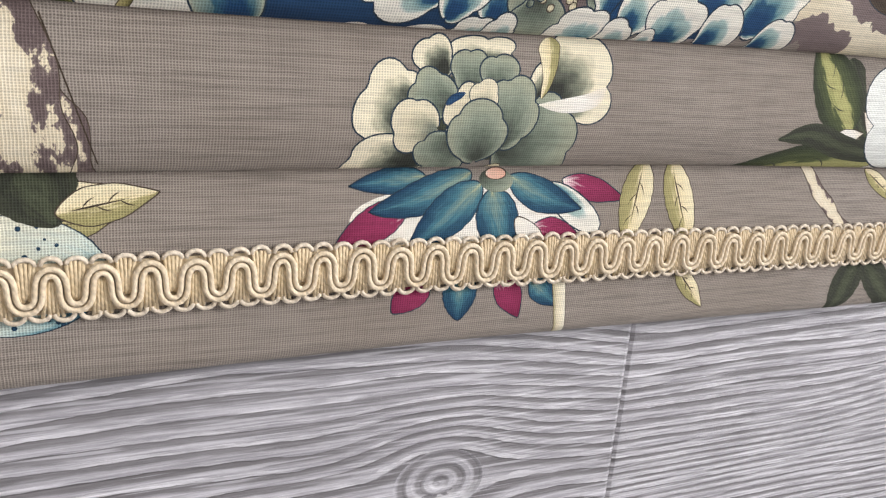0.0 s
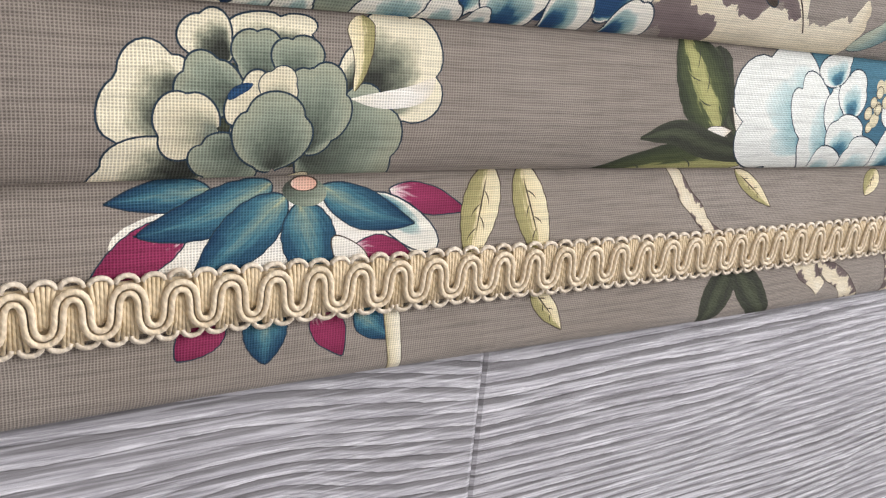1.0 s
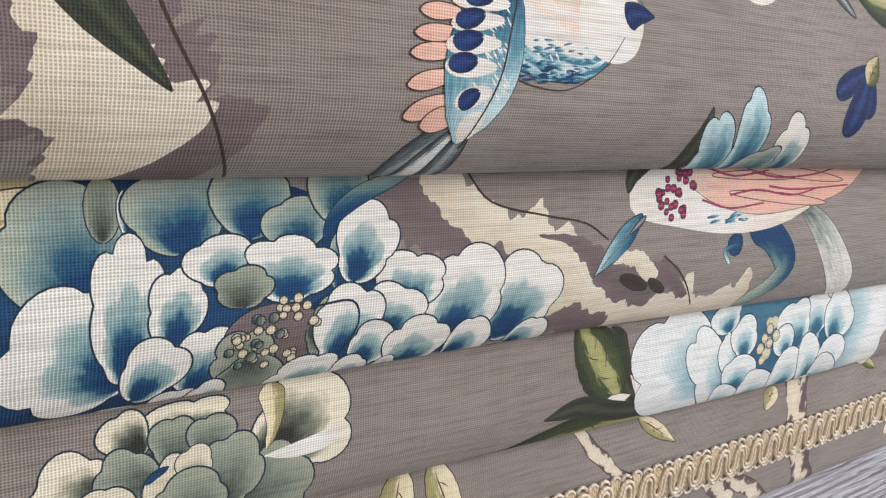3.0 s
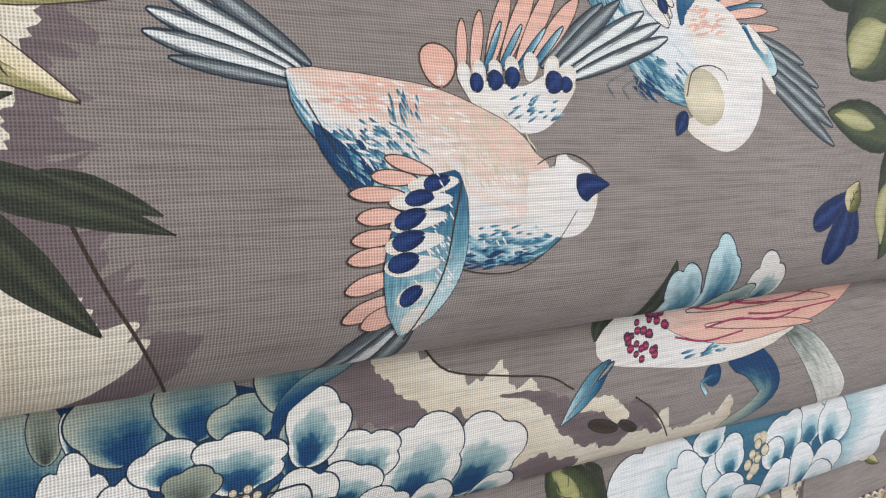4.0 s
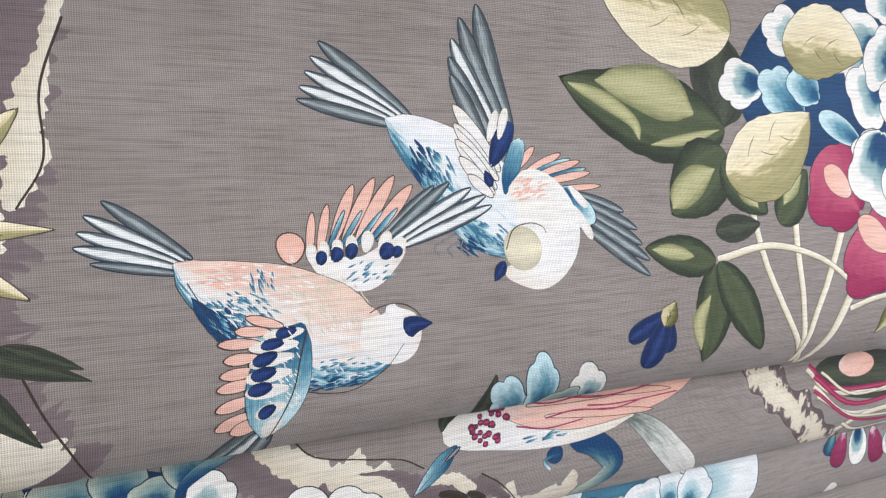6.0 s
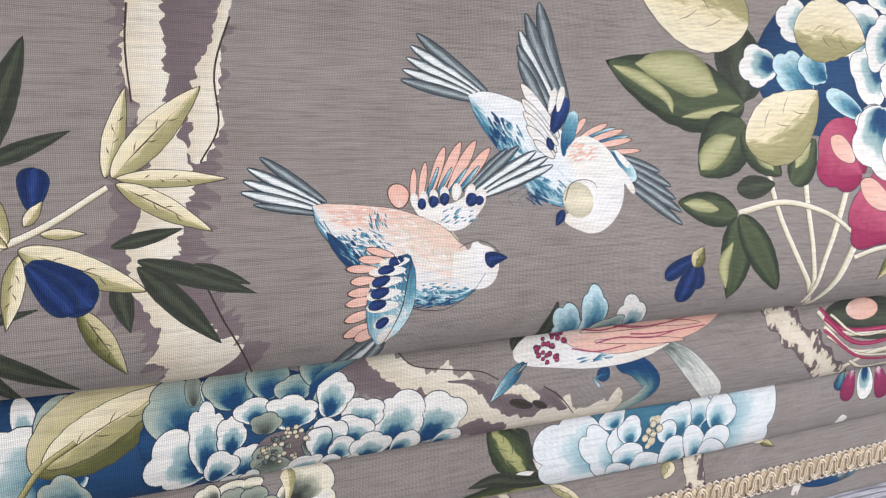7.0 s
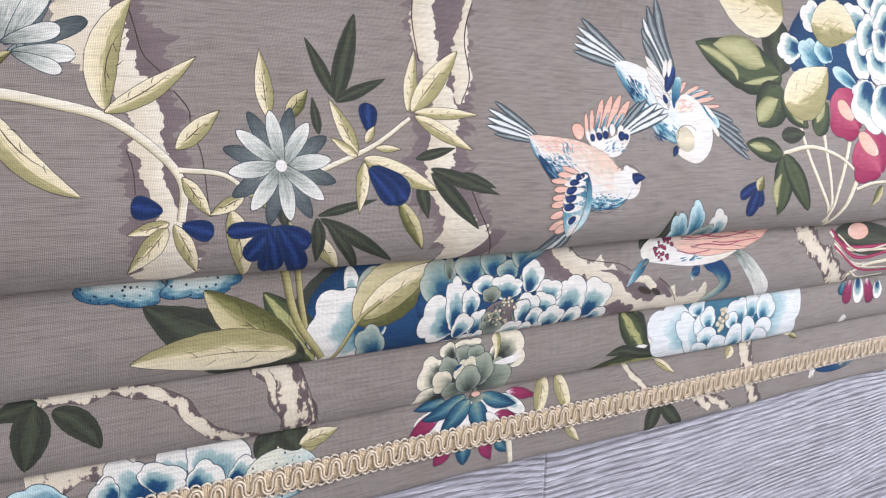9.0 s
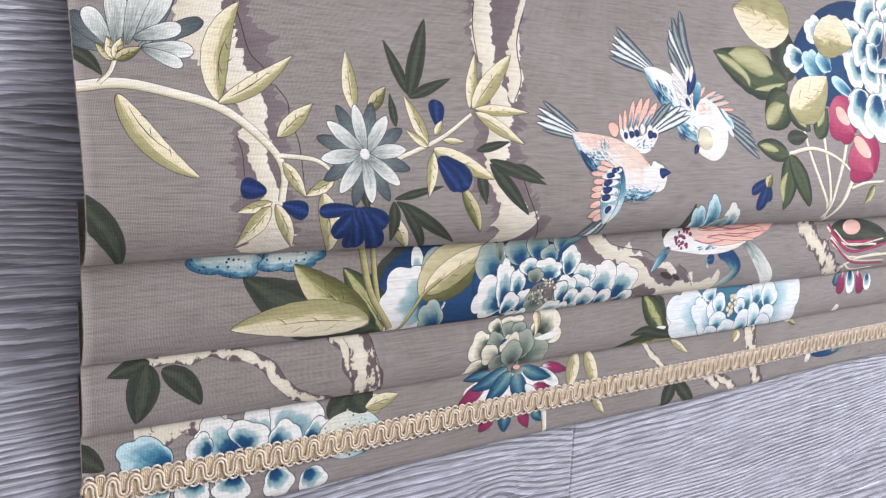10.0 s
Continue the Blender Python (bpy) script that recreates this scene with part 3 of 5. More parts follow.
def vein(p, x0, y0, x1, y1, bend=0.0):
    return outline_shape("leaf", "printed_vein", p, "sepia", x0, y0, x1, y1, 0.45, bend, line=0, n=8, k=2)


def petal(p, ink, *a, **k):
    if ink in RIMMED:
        return frill(p, ink, *a)
    if ink in ("peach", "aqua"):
        k["line"] = 0
    return outline_shape("petal", "printed_petal", p, ink, *a, **k)


RIMMED = ("ice", "sage", "grey", "moss", "foam", "buff", "teal", "dotted")


def frill(p, ink, x0, y0, x1, y1, w, bend=0.0, ruffles=0):
    """A round petal that opens from its base to a free edge of rounded lobes."""
    x0, y0, x1, y1, w = (q / 1000 for q in (x0, y0, x1, y1, w))
    aim, a, b = math.atan2(y1 - y0, x1 - x0) + bend, math.hypot(x1 - x0, y1 - y0) / 2, w / 2
    seed = (x0 * 917 + y1 * 631) % 3.14
    cols, n = (44, 8) if ruffles else (18, 6)

    def rows_of(grow):
        rows = []
        for i in range(n + 1):
            s = i / n
            row = []
            for j in range(cols + 1):
                psi = math.pi * 0.97 * (2 * j / cols - 1)
                free = (0.5 + 0.5 * math.cos(psi)) ** 0.35
                lobe = 1 + (0.27 * (abs(math.cos(psi * (0.3 + ruffles * 0.72) + seed)) ** 0.55 - 0.66) * free if ruffles else 0.0)
                lobe += 0.025 * math.sin(3 * psi + seed * 2)
                lx = a * 0.92 + a * math.cos(psi) * lobe
                ly = b * (1 + 0.16 * math.cos(psi)) * math.sin(psi) * lobe
                u = lx * s + grow * math.cos(psi) * (2 * s - 1 if abs(psi) > 2.5 else s)
                v = ly * s + grow * math.sin(psi) * s
                row.append((x0 + u * math.cos(aim) - v * math.sin(aim), y0 + u * math.sin(aim) + v * math.cos(aim)))
            rows.append(row)
        return rows
    thin = 0 if ink == "ivory" else (0.00042 if w > 0.008 else 0.00025)
    return lay_print("printed_petal", p, ink, rows_of, thin)


def plume(p, ink, *a, **k):
    return outline_shape("plume", "printed_plume", p, ink, *a, **k)


def oval(p, ink, *a, **k):
    if ink in ("ivory", "seed", "aqua", "peach", "rose", "moss") and a[4] > 4:
        k["line"] = 0
    return outline_shape("oval", "printed_oval", p, ink, *a, **k)


def ribbon(name, p, ink, w, *pts, ragged=0.0, line=0.22):
    """A stem or trunk along points of the plan; millimetres."""
    pts = [Vector((a / 1000, b / 1000)) for a, b in pts]
    w, line = w / 1000, line / 1000
    fine = []
    ends = [pts[0] * 2 - pts[1], *pts, pts[-1] * 2 - pts[-2]]
    for a, b, c, d in zip(ends, ends[1:], ends[2:], ends[3:]):
        steps = max(4, int((c - b).length / 0.0016)) if ragged else 6
        for i in range(steps):
            t = i / steps
            fine.append(0.5 * ((2 * b) + (c - a) * t + (2 * a - 5 * b + 4 * c - d) * t * t + (3 * b - a - 3 * c + d) * t ** 3))
    fine.append(pts[-1])

    def rows_of(grow):
        rows = []
        for i, q in enumerate(fine):
            t = (fine[min(i + 1, len(fine) - 1)] - fine[max(i - 1, 0)]).normalized()
            nrm = Vector((-t.y, t.x))
            taper = 1 - 0.25 * i / len(fine)
            ra = noise.noise((q.x * 95, q.y * 95, 1.0)) * ragged
            rb = noise.noise((q.x * 95, q.y * 95, 9.0)) * ragged
            row = []
            for j in range(5):
                v = j / 2 - 1
                h = w / 2 * taper * (1 + (ra if v < 0 else rb)) + grow
                row.append(tuple(q + nrm * h * v))
            rows.append(row)
        return rows
    return lay_print(name, p, ink, rows_of, line)


def swell(p, ink, *pts, rough=0.0, name="printed_patch", line=0.2):
    """A shape of changing width along points (x, y, width) of the plan; millimetres."""
    mid = [Vector(q) / 1000 for q in pts]
    fine = []
    ends = [mid[0] * 2 - mid[1], *mid, mid[-1] * 2 - mid[-2]]
    for a, b, c, d in zip(ends, ends[1:], ends[2:], ends[3:]):
        steps = max(6, int((c - b).length / 0.0009)) if rough else 7
        for i in range(steps):
            t = i / steps
            fine.append(0.5 * ((2 * b) + (c - a) * t + (2 * a - 5 * b + 4 * c - d) * t * t + (3 * b - a - 3 * c + d) * t ** 3))
    fine.append(mid[-1])

    def rows_of(grow):
        rows = []
        for i, q in enumerate(fine):
            t = fine[min(i + 1, len(fine) - 1)] - fine[max(i - 1, 0)]
            t = Vector((t.x, t.y)).normalized()
            nrm = Vector((-t.y, t.x))
            close = min(1.0, (min(i, len(fine) - 1 - i) + 0.15) / 3) ** 0.5
            row = []
            for j in range(9):
                v = j / 4 - 1
                side = 1.0 if v < 0 else 9.0
                torn = rough * (noise.noise((q.x * 150, q.y * 150, side)) + 0.8 * noise.noise((q.x * 520, q.y * 520, side))) * abs(v)
                h = max(0.00005, q.z / 2 * close) * (1 + torn) + grow
                row.append(tuple(Vector((q.x, q.y)) + nrm * h * v))
            rows.append(row)
        return rows
    return lay_print(name, p, ink, rows_of, 0 if ink in ("ivory", "royal", "umber", "leafgold") else line / 1000)


def ragged(p, ink, *pts):
    """Torn-edged bark."""
    return swell(p, ink, *pts, rough=0.55, name="printed_bark", line=0)


def stem(p, ink, w, *pts):
    return ribbon("printed_stem", p, ink, w, *pts, line=0 if ink in ("sepia", "rose", "slate", "ink") else 0.22)


def trunk(p, w, *pts):
    return ribbon("printed_trunk", p, "bark", w, *pts, ragged=0.6, line=0.25)


def daisy(p, x, y, r, inks, count=16, squash=1.0):
    for ring in (1, 0):
        for i in range(count // 2):
            a = 2 * math.pi * (i + 0.5 * ring) / (count // 2) + 0.1
            q = r * (1.0 if ring else 0.92)
            plume(p, inks[ring], x, y, x + q * math.cos(a), y + q * squash * math.sin(a), r * 0.33)
    oval(p, "ivory", x - r * 0.1, y, x + r * 0.1, y, r * 0.2)


def rosette(p, ink, x, y, r, counts=(9, 7, 5), squash=0.75, start=0.2):
    """A full many-petalled flower head, outer petals first."""
    for ring, count in enumerate(counts):
        outer, inner = r * (1 - 0.27 * ring), r * (0.55 - 0.2 * ring)
        for i in range(count):
            a = 2 * math.pi * (i + 0.37 * ring) / count + start
            o = outer * (1 + 0.1 * math.sin(5 * i + ring))
            petal(p, ink, x + max(0, inner) * math.cos(a), y + max(0, inner) * squash * math.sin(a),
                  x + o * math.cos(a), y + o * squash * math.sin(a), 1.9 * outer * math.pi / count * 0.72, 0.08 * (-1) ** i, 3)


def seeds(p, ink, x, y, rx, ry, r, count, key=1):
    rnd = random.Random(key)
    for i in range(count):
        a, q = rnd.uniform(0, 6.28), math.sqrt(rnd.uniform(0, 1))
        cx, cy = x + rx * q * math.cos(a), y + ry * q * math.sin(a)
        d = r * rnd.uniform(0.8, 1.2)
        oval(p, ink, cx - d, cy, cx + d, cy, 2 * d, n=8, k=4)


def ticks(p, ink, x, y, rx, ry, size, turn, count, key=3):
    """Short printed strokes strewn over an oval, all running one way."""
    rnd = random.Random(key)
    for i in range(count):
        a, q = rnd.uniform(0, 6.28), math.sqrt(rnd.uniform(0, 1))
        cx, cy = x + rx * q * math.cos(a), y + ry * q * math.sin(a)
        b = math.radians(turn + rnd.uniform(-14, 14))
        d = size * rnd.uniform(0.6, 1.3)
        outline_shape("leaf", "printed_stroke", p, ink, cx, cy, cx + d * math.cos(b), cy + d * math.sin(b), size * 0.2, line=0, n=4, k=2)



ragged("main", "umber", (64.1, 217.8, 25.3), (72.3, 195.6, 26.2), (76.6, 175.5, 25.4), (77.1, 155.3, 24.7), (77.3, 135.2, 24.8), (77.4, 101.7, 30.1))
ragged("main", "birch", (51.1, 216.3, 20.1), (56.5, 201.9, 22.8), (64.2, 187.4, 21.2), (72.5, 172.8, 14.0), (74.7, 157.7, 13.5), (75.2, 142.7, 8.0), (79.7, 130.1, 8.9), (78.4, 114.6, 19.2), (79.1, 100.6, 27.2))
ragged("main", "umber", (220.4, 235.0, 36.2), (222.4, 213.6, 34.5), (223.4, 191.9, 30.7), (217.1, 170.0, 32.6), (210.6, 145.7, 32.7), (217.6, 127.5, 32.5), (236.0, 98.0, 30.3))
ragged("main", "birch", (211.9, 234.1, 14.5), (212.5, 212.7, 13.1), (213.3, 197.4, 11.3), (218.6, 182.3, 13.4), (216.2, 163.9, 16.6), (209.1, 145.7, 13.2), (212.9, 127.6, 11.2), (219.2, 115.0, 19.4), (226.5, 100.9, 27.4))
ragged("main", "birch", (242.0, 237.3, 4.0), (237.5, 218.1, 4.6), (230.9, 198.6, 11.3), (231.7, 189.2, 10.7), (226.1, 176.5, 5.7))
stem("main", "sepia", 0.6, (71.0, 216.0), (73.4, 206.0), (76.0, 193.3), (82.3, 186.1), (85.3, 178.5))
stem("main", "sepia", 0.5, (65.4, 155.1), (67.2, 147.7), (67.3, 137.3))
stem("main", "sepia", 0.6, (86.9, 178.6), (92.0, 171.0), (91.8, 162.0), (95.1, 153.0), (96.0, 132.4))
stem("main", "sepia", 0.8, (225.4, 139.7), (231.9, 124.1), (237.9, 112.8), (244.2, 99.7))
stem("main", "sepia", 0.8, (207.5, 230.6), (206.3, 215.3), (207.1, 197.0))
stem("main", "sepia", 0.8, (242.5, 228.0), (235.9, 208.4), (235.8, 189.4), (228.5, 176.6))
stem("main", "stem", 4.4, (-2.8, 173.1), (17.5, 176.0), (38.2, 172.9), (59.9, 167.0), (77.8, 153.7), (86.1, 141.1), (84.5, 125.8))
stem("main", "stem", 2.2, (85.3, 146.7), (103.4, 144.4), (114.4, 135.7))
stem("main", "stem", 2.3, (146.5, 144.9), (175.1, 155.8), (197.4, 169.0))
stem("main", "twig", 2.0, (114.4, 135.7), (132.0, 121.7))
leaf("main", "dark", -3.0, 189.6, 10.6, 179.0, 6.3, .1)
leaf("main", "cream", 16.0, 171.3, 47.2, 137.0, 10.2, -.1)
vein("main", 19.7, 167.1, 38.4, 146.6, -.1)
leaf("main", "cream", 58.9, 170.6, 73.6, 215.7, 12.1, .12)
vein("main", 60.7, 175.9, 69.3, 202.9, .12)
leaf("main", "cream", 58.8, 169.4, 97.3, 193.0, 8.0, -.04)
vein("main", 63.5, 172.1, 86.6, 186.4, -.04)
leaf("main", "cream", 84.8, 155.1, 104.6, 171.0, 7.7)
vein("main", 87.2, 157.0, 99.0, 166.5, 0)
leaf("main", "cream", 86.4, 143.6, 96.9, 127.5, 6.3)
vein("main", 87.6, 141.7, 93.9, 132.1, 0)
leaf("main", "cream", 79.6, 125.4, 63.4, 121.4, 5.1)
vein("main", 77.6, 124.9, 67.9, 122.5, 0)
leaf("main", "cream", 78.9, 123.4, 63.5, 104.8, 8.5)
vein("main", 77.1, 121.1, 67.9, 109.8, 0)
leaf("main", "cream", 81.7, 124.6, 91.8, 102.8, 6.9)
vein("main", 83.1, 121.8, 89.8, 108.1, 0)
leaf("main", "cream", 111.3, 135.1, 96.4, 128.0, 5.8)
vein("main", 109.5, 134.3, 100.5, 130.1, 0)
leaf("main", "cream", 126.2, 168.3, 125.8, 197.7, 8.1)
vein("main", 126.1, 171.8, 126.0, 189.4, 0)
leaf("main", "olive", 134.7, 168.6, 146.2, 180.8, 7.0)
vein("main", 136.0, 170.1, 142.9, 177.4, 0)
leaf("main", "cream", 167.0, 152.8, 156.4, 177.1, 7.3)
vein("main", 165.6, 155.7, 159.2, 170.3, 0)
leaf("main", "cream", 166.7, 151.4, 154.6, 159.7, 4.1)
leaf("main", "cream", 176.6, 154.9, 189.9, 154.5, 3.3)
leaf("main", "cream", 197.0, 172.2, 205.3, 201.8, 7.0)
leaf("main", "cream", 199.2, 172.3, 230.1, 202.7, 10.4)
vein("main", 202.9, 176.0, 221.3, 194.1, 0)
leaf("main", "cream", 200.5, 171.8, 237.2, 171.2, 5.8)
leaf("main", "cream", 200.3, 170.0, 230.3, 153.8, 7.8)
vein("main", 203.8, 168.1, 221.8, 158.3, 0)
leaf("main", "cream", 105.6, 129.2, 113.5, 97.9, 10.0)
vein("main", 106.6, 125.4, 110.7, 107.0, 0)
leaf("main", "cream", 141.5, 117.2, 158.5, 99.0, 7.1)
vein("main", 143.4, 115.1, 152.7, 104.5, 0)
leaf("main", "dark", 159.9, 177.3, 148.4, 204.1, 6.4)
leaf("main", "dark", 159.7, 176.7, 174.9, 217.3, 9.4)
leaf("main", "dark", 159.7, 176.1, 186.9, 187.2, 5.4)
leaf("main", "dark", 148.9, 161.5, 148.2, 177.3, 4.4)
leaf("main", "dark", 197.6, 149.9, 220.3, 154.8, 4.5)
leaf("main", "dark", 205.5, 144.9, 244.0, 131.5, 7.1)
leaf("main", "dark", 205.3, 142.8, 231.3, 115.3, 8.6)
leaf("main", "dark", 198.1, 139.1, 201.7, 121.9, 7.1)
leaf("main", "olive", 186.4, 130.4, 200.3, 106.8, 7.9)
vein("main", 188.2, 127.4, 196.6, 113.2, 0)
leaf("main", "dark", 145.0, 125.5, 174.0, 131.5, 3.9)
leaf("main", "dark", 146.0, 124.0, 185.3, 101.7, 6.9)
leaf("main", "dark", 144.2, 124.1, 145.5, 103.8, 6.6)
leaf("main", "dark", 148.2, 123.4, 170.0, 95.9, 5.5)
leaf("main", "cream", 170.0, 150.3, 207.5, 135.1, 9.7)
vein("main", 174.5, 148.4, 197.0, 139.4, 0)
leaf("main", "cream", 169.8, 148.6, 165.1, 125.8, 6.5)
leaf("main", "dark", -8.8, 131.7, 15.0, 97.9, 11.0, .1)
leaf("main", "dark", 127.8, 131.4, 129.5, 120.4, 5.0)
daisy("main", 129.4, 147.7, 25.9, ("lily", "ash"))
petal("main", "navy", 77.2, 130.6, 65.4, 132.8, 10.6)
petal("main", "navy", 85.0, 124.3, 97.4, 120.2, 9.9)
petal("main", "navy", 174.4, 162.1, 175.8, 175.6, 10.6)
leaf("main", "cream", 171.9, 157.7, 177.5, 165.0, 3.7)
petal("main", "navy", 173.0, 146.3, 190.8, 131.1, 16.1)
petal("main", "navy", 171.9, 145.5, 184.6, 129.5, 11.1)
petal("main", "navy", 123.2, 121.4, 103.4, 120.5, 8.0)
petal("main", "navy", 123.2, 120.6, 112.3, 107.7, 11.2)
petal("main", "navy", 125.7, 121.3, 140.4, 112.2, 11.7)
petal("main", "navy", 124.5, 121.9, 122.5, 100.5, 12.0)
petal("main", "navy", 125.7, 121.9, 139.7, 98.6, 10.9)
petal("main", "navy", 121.0, 120.8, 127.3, 101.0, 8.5)
stem("main", "stem", 1.9, (17.3, 187.6), (13.8, 180.3), (9.0, 175.5))
petal("main", "ash", 15.2, 189.7, -1.3, 195.0, 8.5)
petal("main", "ash", 15.9, 190.3, 0.1, 203.5, 8.7)
petal("main", "ash", 26.8, 191.8, 55.4, 205.6, 7.8)
petal("main", "ash", 30.4, 193.2, 41.8, 221.0, 10.7)
petal("main", "lily", 15.5, 190.9, 6.3, 206.5, 9.2)
petal("main", "lily", 17.5, 191.1, 19.3, 218.4, 10.4)
petal("main", "lily", 21.5, 192.6, 32.7, 221.2, 10.3)
petal("main", "lily", 25.7, 194.1, 42.1, 217.4, 9.0)
petal("main", "lily", 27.9, 191.8, 50.2, 191.8, 8.2)
petal("main", "lily", 27.9, 191.1, 44.6, 185.1, 6.5)
petal("main", "lily", 24.7, 195.2, 45.5, 201.7, 7.8)
leaf("main", "olive", 16.5, 185.7, 9.3, 191.7, 5.0)
vein("main", 15.6, 186.4, 11.3, 189.9, 0)
leaf("main", "cream", 16.5, 185.7, 14.0, 194.8, 5.2)
vein("main", 16.2, 186.8, 14.6, 192.2, 0)
leaf("main", "cream", 16.5, 185.7, 19.8, 194.7, 4.9)
vein("main", 16.9, 186.8, 18.8, 192.2, 0)
leaf("main", "olive", 16.5, 185.7, 27.5, 191.5, 4.6)
vein("main", 17.8, 186.3, 24.3, 189.9, 0)

# the upper flying motif
plume("main", "slate", 346.9, 202.9, 316.3, 225.6, 6.8)
plume("main", "plume", 344.4, 202.6, 313.6, 220.8, 6.3)
plume("main", "plume", 343.0, 201.9, 311.5, 216.1, 5.9)
plume("main", "plume", 341.1, 201.2, 309.4, 211.4, 6.0)
plume("main", "slate", 341.5, 199.9, 308.2, 207.4, 5.2)
plume("main", "slate", 385.8, 198.1, 372.8, 241.4, 9.9)
plume("main", "slate", 383.6, 198.1, 366.5, 236.5, 8.6)
plume("main", "plume", 380.4, 196.8, 363.8, 229.3, 8.2)
plume("main", "slate", 377.7, 195.8, 363.0, 223.2, 7.7)
plume("main", "slate", 374.6, 194.4, 363.5, 217.2, 7.6)
plume("main", "coral", 385.1, 185.1, 394.4, 193.4, 3.5)
plume("main", "coral", 390.1, 185.0, 405.6, 191.0, 3.2)
plume("main", "teal", 392.7, 184.3, 409.6, 189.1, 2.8)
plume("main", "coral", 394.4, 183.6, 413.8, 188.4, 3.2)
plume("main", "teal", 395.8, 182.1, 416.3, 185.8, 2.5)
plume("main", "coral", 396.7, 181.1, 418.0, 184.3, 3.2)
plume("main", "coral", 400.8, 178.5, 422.1, 179.5, 2.5)
plume("main", "slate", 410.0, 177.2, 431.1, 170.1, 4.6)
plume("main", "slate", 411.9, 174.9, 436.3, 163.6, 5.2)
plume("main", "slate", 412.4, 171.8, 437.8, 158.0, 5.7)
plume("main", "slate", 411.8, 169.4, 440.4, 152.3, 5.7)
plume("main", "slate", 410.5, 166.6, 440.0, 146.7, 5.7)
frill("main", "teal", 405.5, 178.6, 416.4, 164.9, 9.4, 0, 2)
frill("main", "ivory", 408.0, 179.4, 415.0, 171.7, 3.3)
frill("main", "ivory", 408.9, 172.3, 415.5, 160.3, 3.8)
swell("main", "aqua", (337.5, 202.1, 4.3), (347.0, 196.0, 16.5), (359.4, 187.0, 26.0), (371.8, 175.1, 31.8), (382.8, 166.4, 24.0), (388.7, 162.7, 7.9))
ticks("main", "royal", 348.2, 190.3, 4.2, 6.5, 5.67, -61, 26)
ticks("main", "teal", 353.6, 187.0, 6.6, 7.6, 5.02, -61, 40)
ticks("main", "teal", 368.0, 165.4, 10.1, 4.9, 4.45, -39, 34)
ticks("main", "royal", 363.5, 162.4, 6.0, 2.6, 4.37, -39, 14)
plume("main", "ivory", 379.3, 185.1, 363.2, 207.4, 7.0)
plume("main", "ivory", 378.2, 182.1, 362.8, 201.1, 6.5)
plume("main", "ivory", 377.1, 179.2, 362.9, 195.6, 6.1)
plume("main", "ivory", 376.0, 177.5, 363.8, 189.9, 5.6)
plume("main", "ivory", 375.4, 176.7, 366.6, 183.9, 4.7)
stem("main", "slate", 0.4, (378.4, 183.4), (370.3, 193.7), (363.9, 199.5))
stem("main", "slate", 0.4, (376.7, 179.2), (369.6, 187.7), (364.2, 193.6))
frill("main", "navy", 376.3, 187.7, 385.9, 202.5, 6.8)
frill("main", "ivory", 375.8, 195.4, 380.4, 206.2, 3.3)
frill("main", "ivory", 380.1, 196.3, 384.5, 207.3, 3.3)
swell("main", "teal", (380.2, 177.4, 2.1), (383.6, 185.1, 6.2), (387.8, 193.8, 5.5), (388.6, 196.4, 1.3))
leaf("main", "navy", 375.2, 180.1, 373.4, 185.2, 3.4)
swell("main", "ivory", (382.0, 179.1, 7.5), (390.8, 176.0, 21.7), (396.9, 168.2, 25.6), (396.2, 159.6, 22.8), (390.4, 152.4, 15.5), (380.4, 151.4, 6.7), (376.0, 152.6, 2.1))
ticks("main", "coral", 388.5, 179.0, 7.5, 4.2, 3.51, 14, 40)
oval("main", "seed", 376.9, 159.2, 392.5, 159.1, 14.8)
stem("main", "sepia", 0.4, (377.8, 159.1), (381.6, 165.6), (388.5, 167.5), (393.8, 166.2), (395.1, 163.8))
leaf("main", "navy", 376.7, 155.0, 372.2, 149.4, 3.9)
stem("main", "slate", 0.5, (359.0, 165.0), (350.7, 161.5), (352.1, 157.9))
stem("main", "slate", 0.5, (359.6, 162.6), (355.3, 160.4), (356.9, 157.9))
stem("main", "slate", 0.6, (361.6, 163.3), (360.2, 160.2), (362.8, 157.6))
# the lower flying motif
plume("main", "slate", 272.7, 161.8, 249.7, 178.1, 4.8)
plume("main", "plume", 270.6, 161.3, 244.9, 174.3, 4.9)
plume("main", "plume", 269.6, 160.5, 242.9, 170.0, 4.9)
plume("main", "plume", 269.1, 159.4, 241.8, 166.1, 4.9)
plume("main", "slate", 270.3, 157.7, 245.9, 161.8, 3.1)
plume("main", "slate", 330.1, 164.2, 352.7, 180.5, 3.8)
plume("main", "slate", 332.7, 164.0, 358.7, 181.7, 4.5)
plume("main", "plume", 335.4, 163.9, 366.8, 179.6, 5.1)
plume("main", "plume", 337.4, 162.9, 372.2, 177.1, 5.1)
plume("main", "plume", 338.3, 161.9, 374.1, 173.7, 4.8)
plume("main", "coral", 307.2, 159.6, 309.8, 173.4, 3.2)
plume("main", "coral", 310.5, 160.8, 315.0, 175.6, 3.5)
plume("main", "coral", 314.3, 162.1, 324.2, 181.4, 4.8)
plume("main", "coral", 318.3, 163.0, 331.7, 183.4, 5.2)
plume("main", "coral", 322.8, 163.7, 338.6, 184.0, 5.2)
plume("main", "coral", 327.0, 164.0, 344.8, 181.0, 5.2)
plume("main", "teal", 312.8, 160.7, 320.3, 173.6, 1.6)
plume("main", "teal", 316.5, 161.2, 326.2, 173.4, 1.6)
plume("main", "teal", 321.2, 161.7, 333.2, 173.2, 1.6)
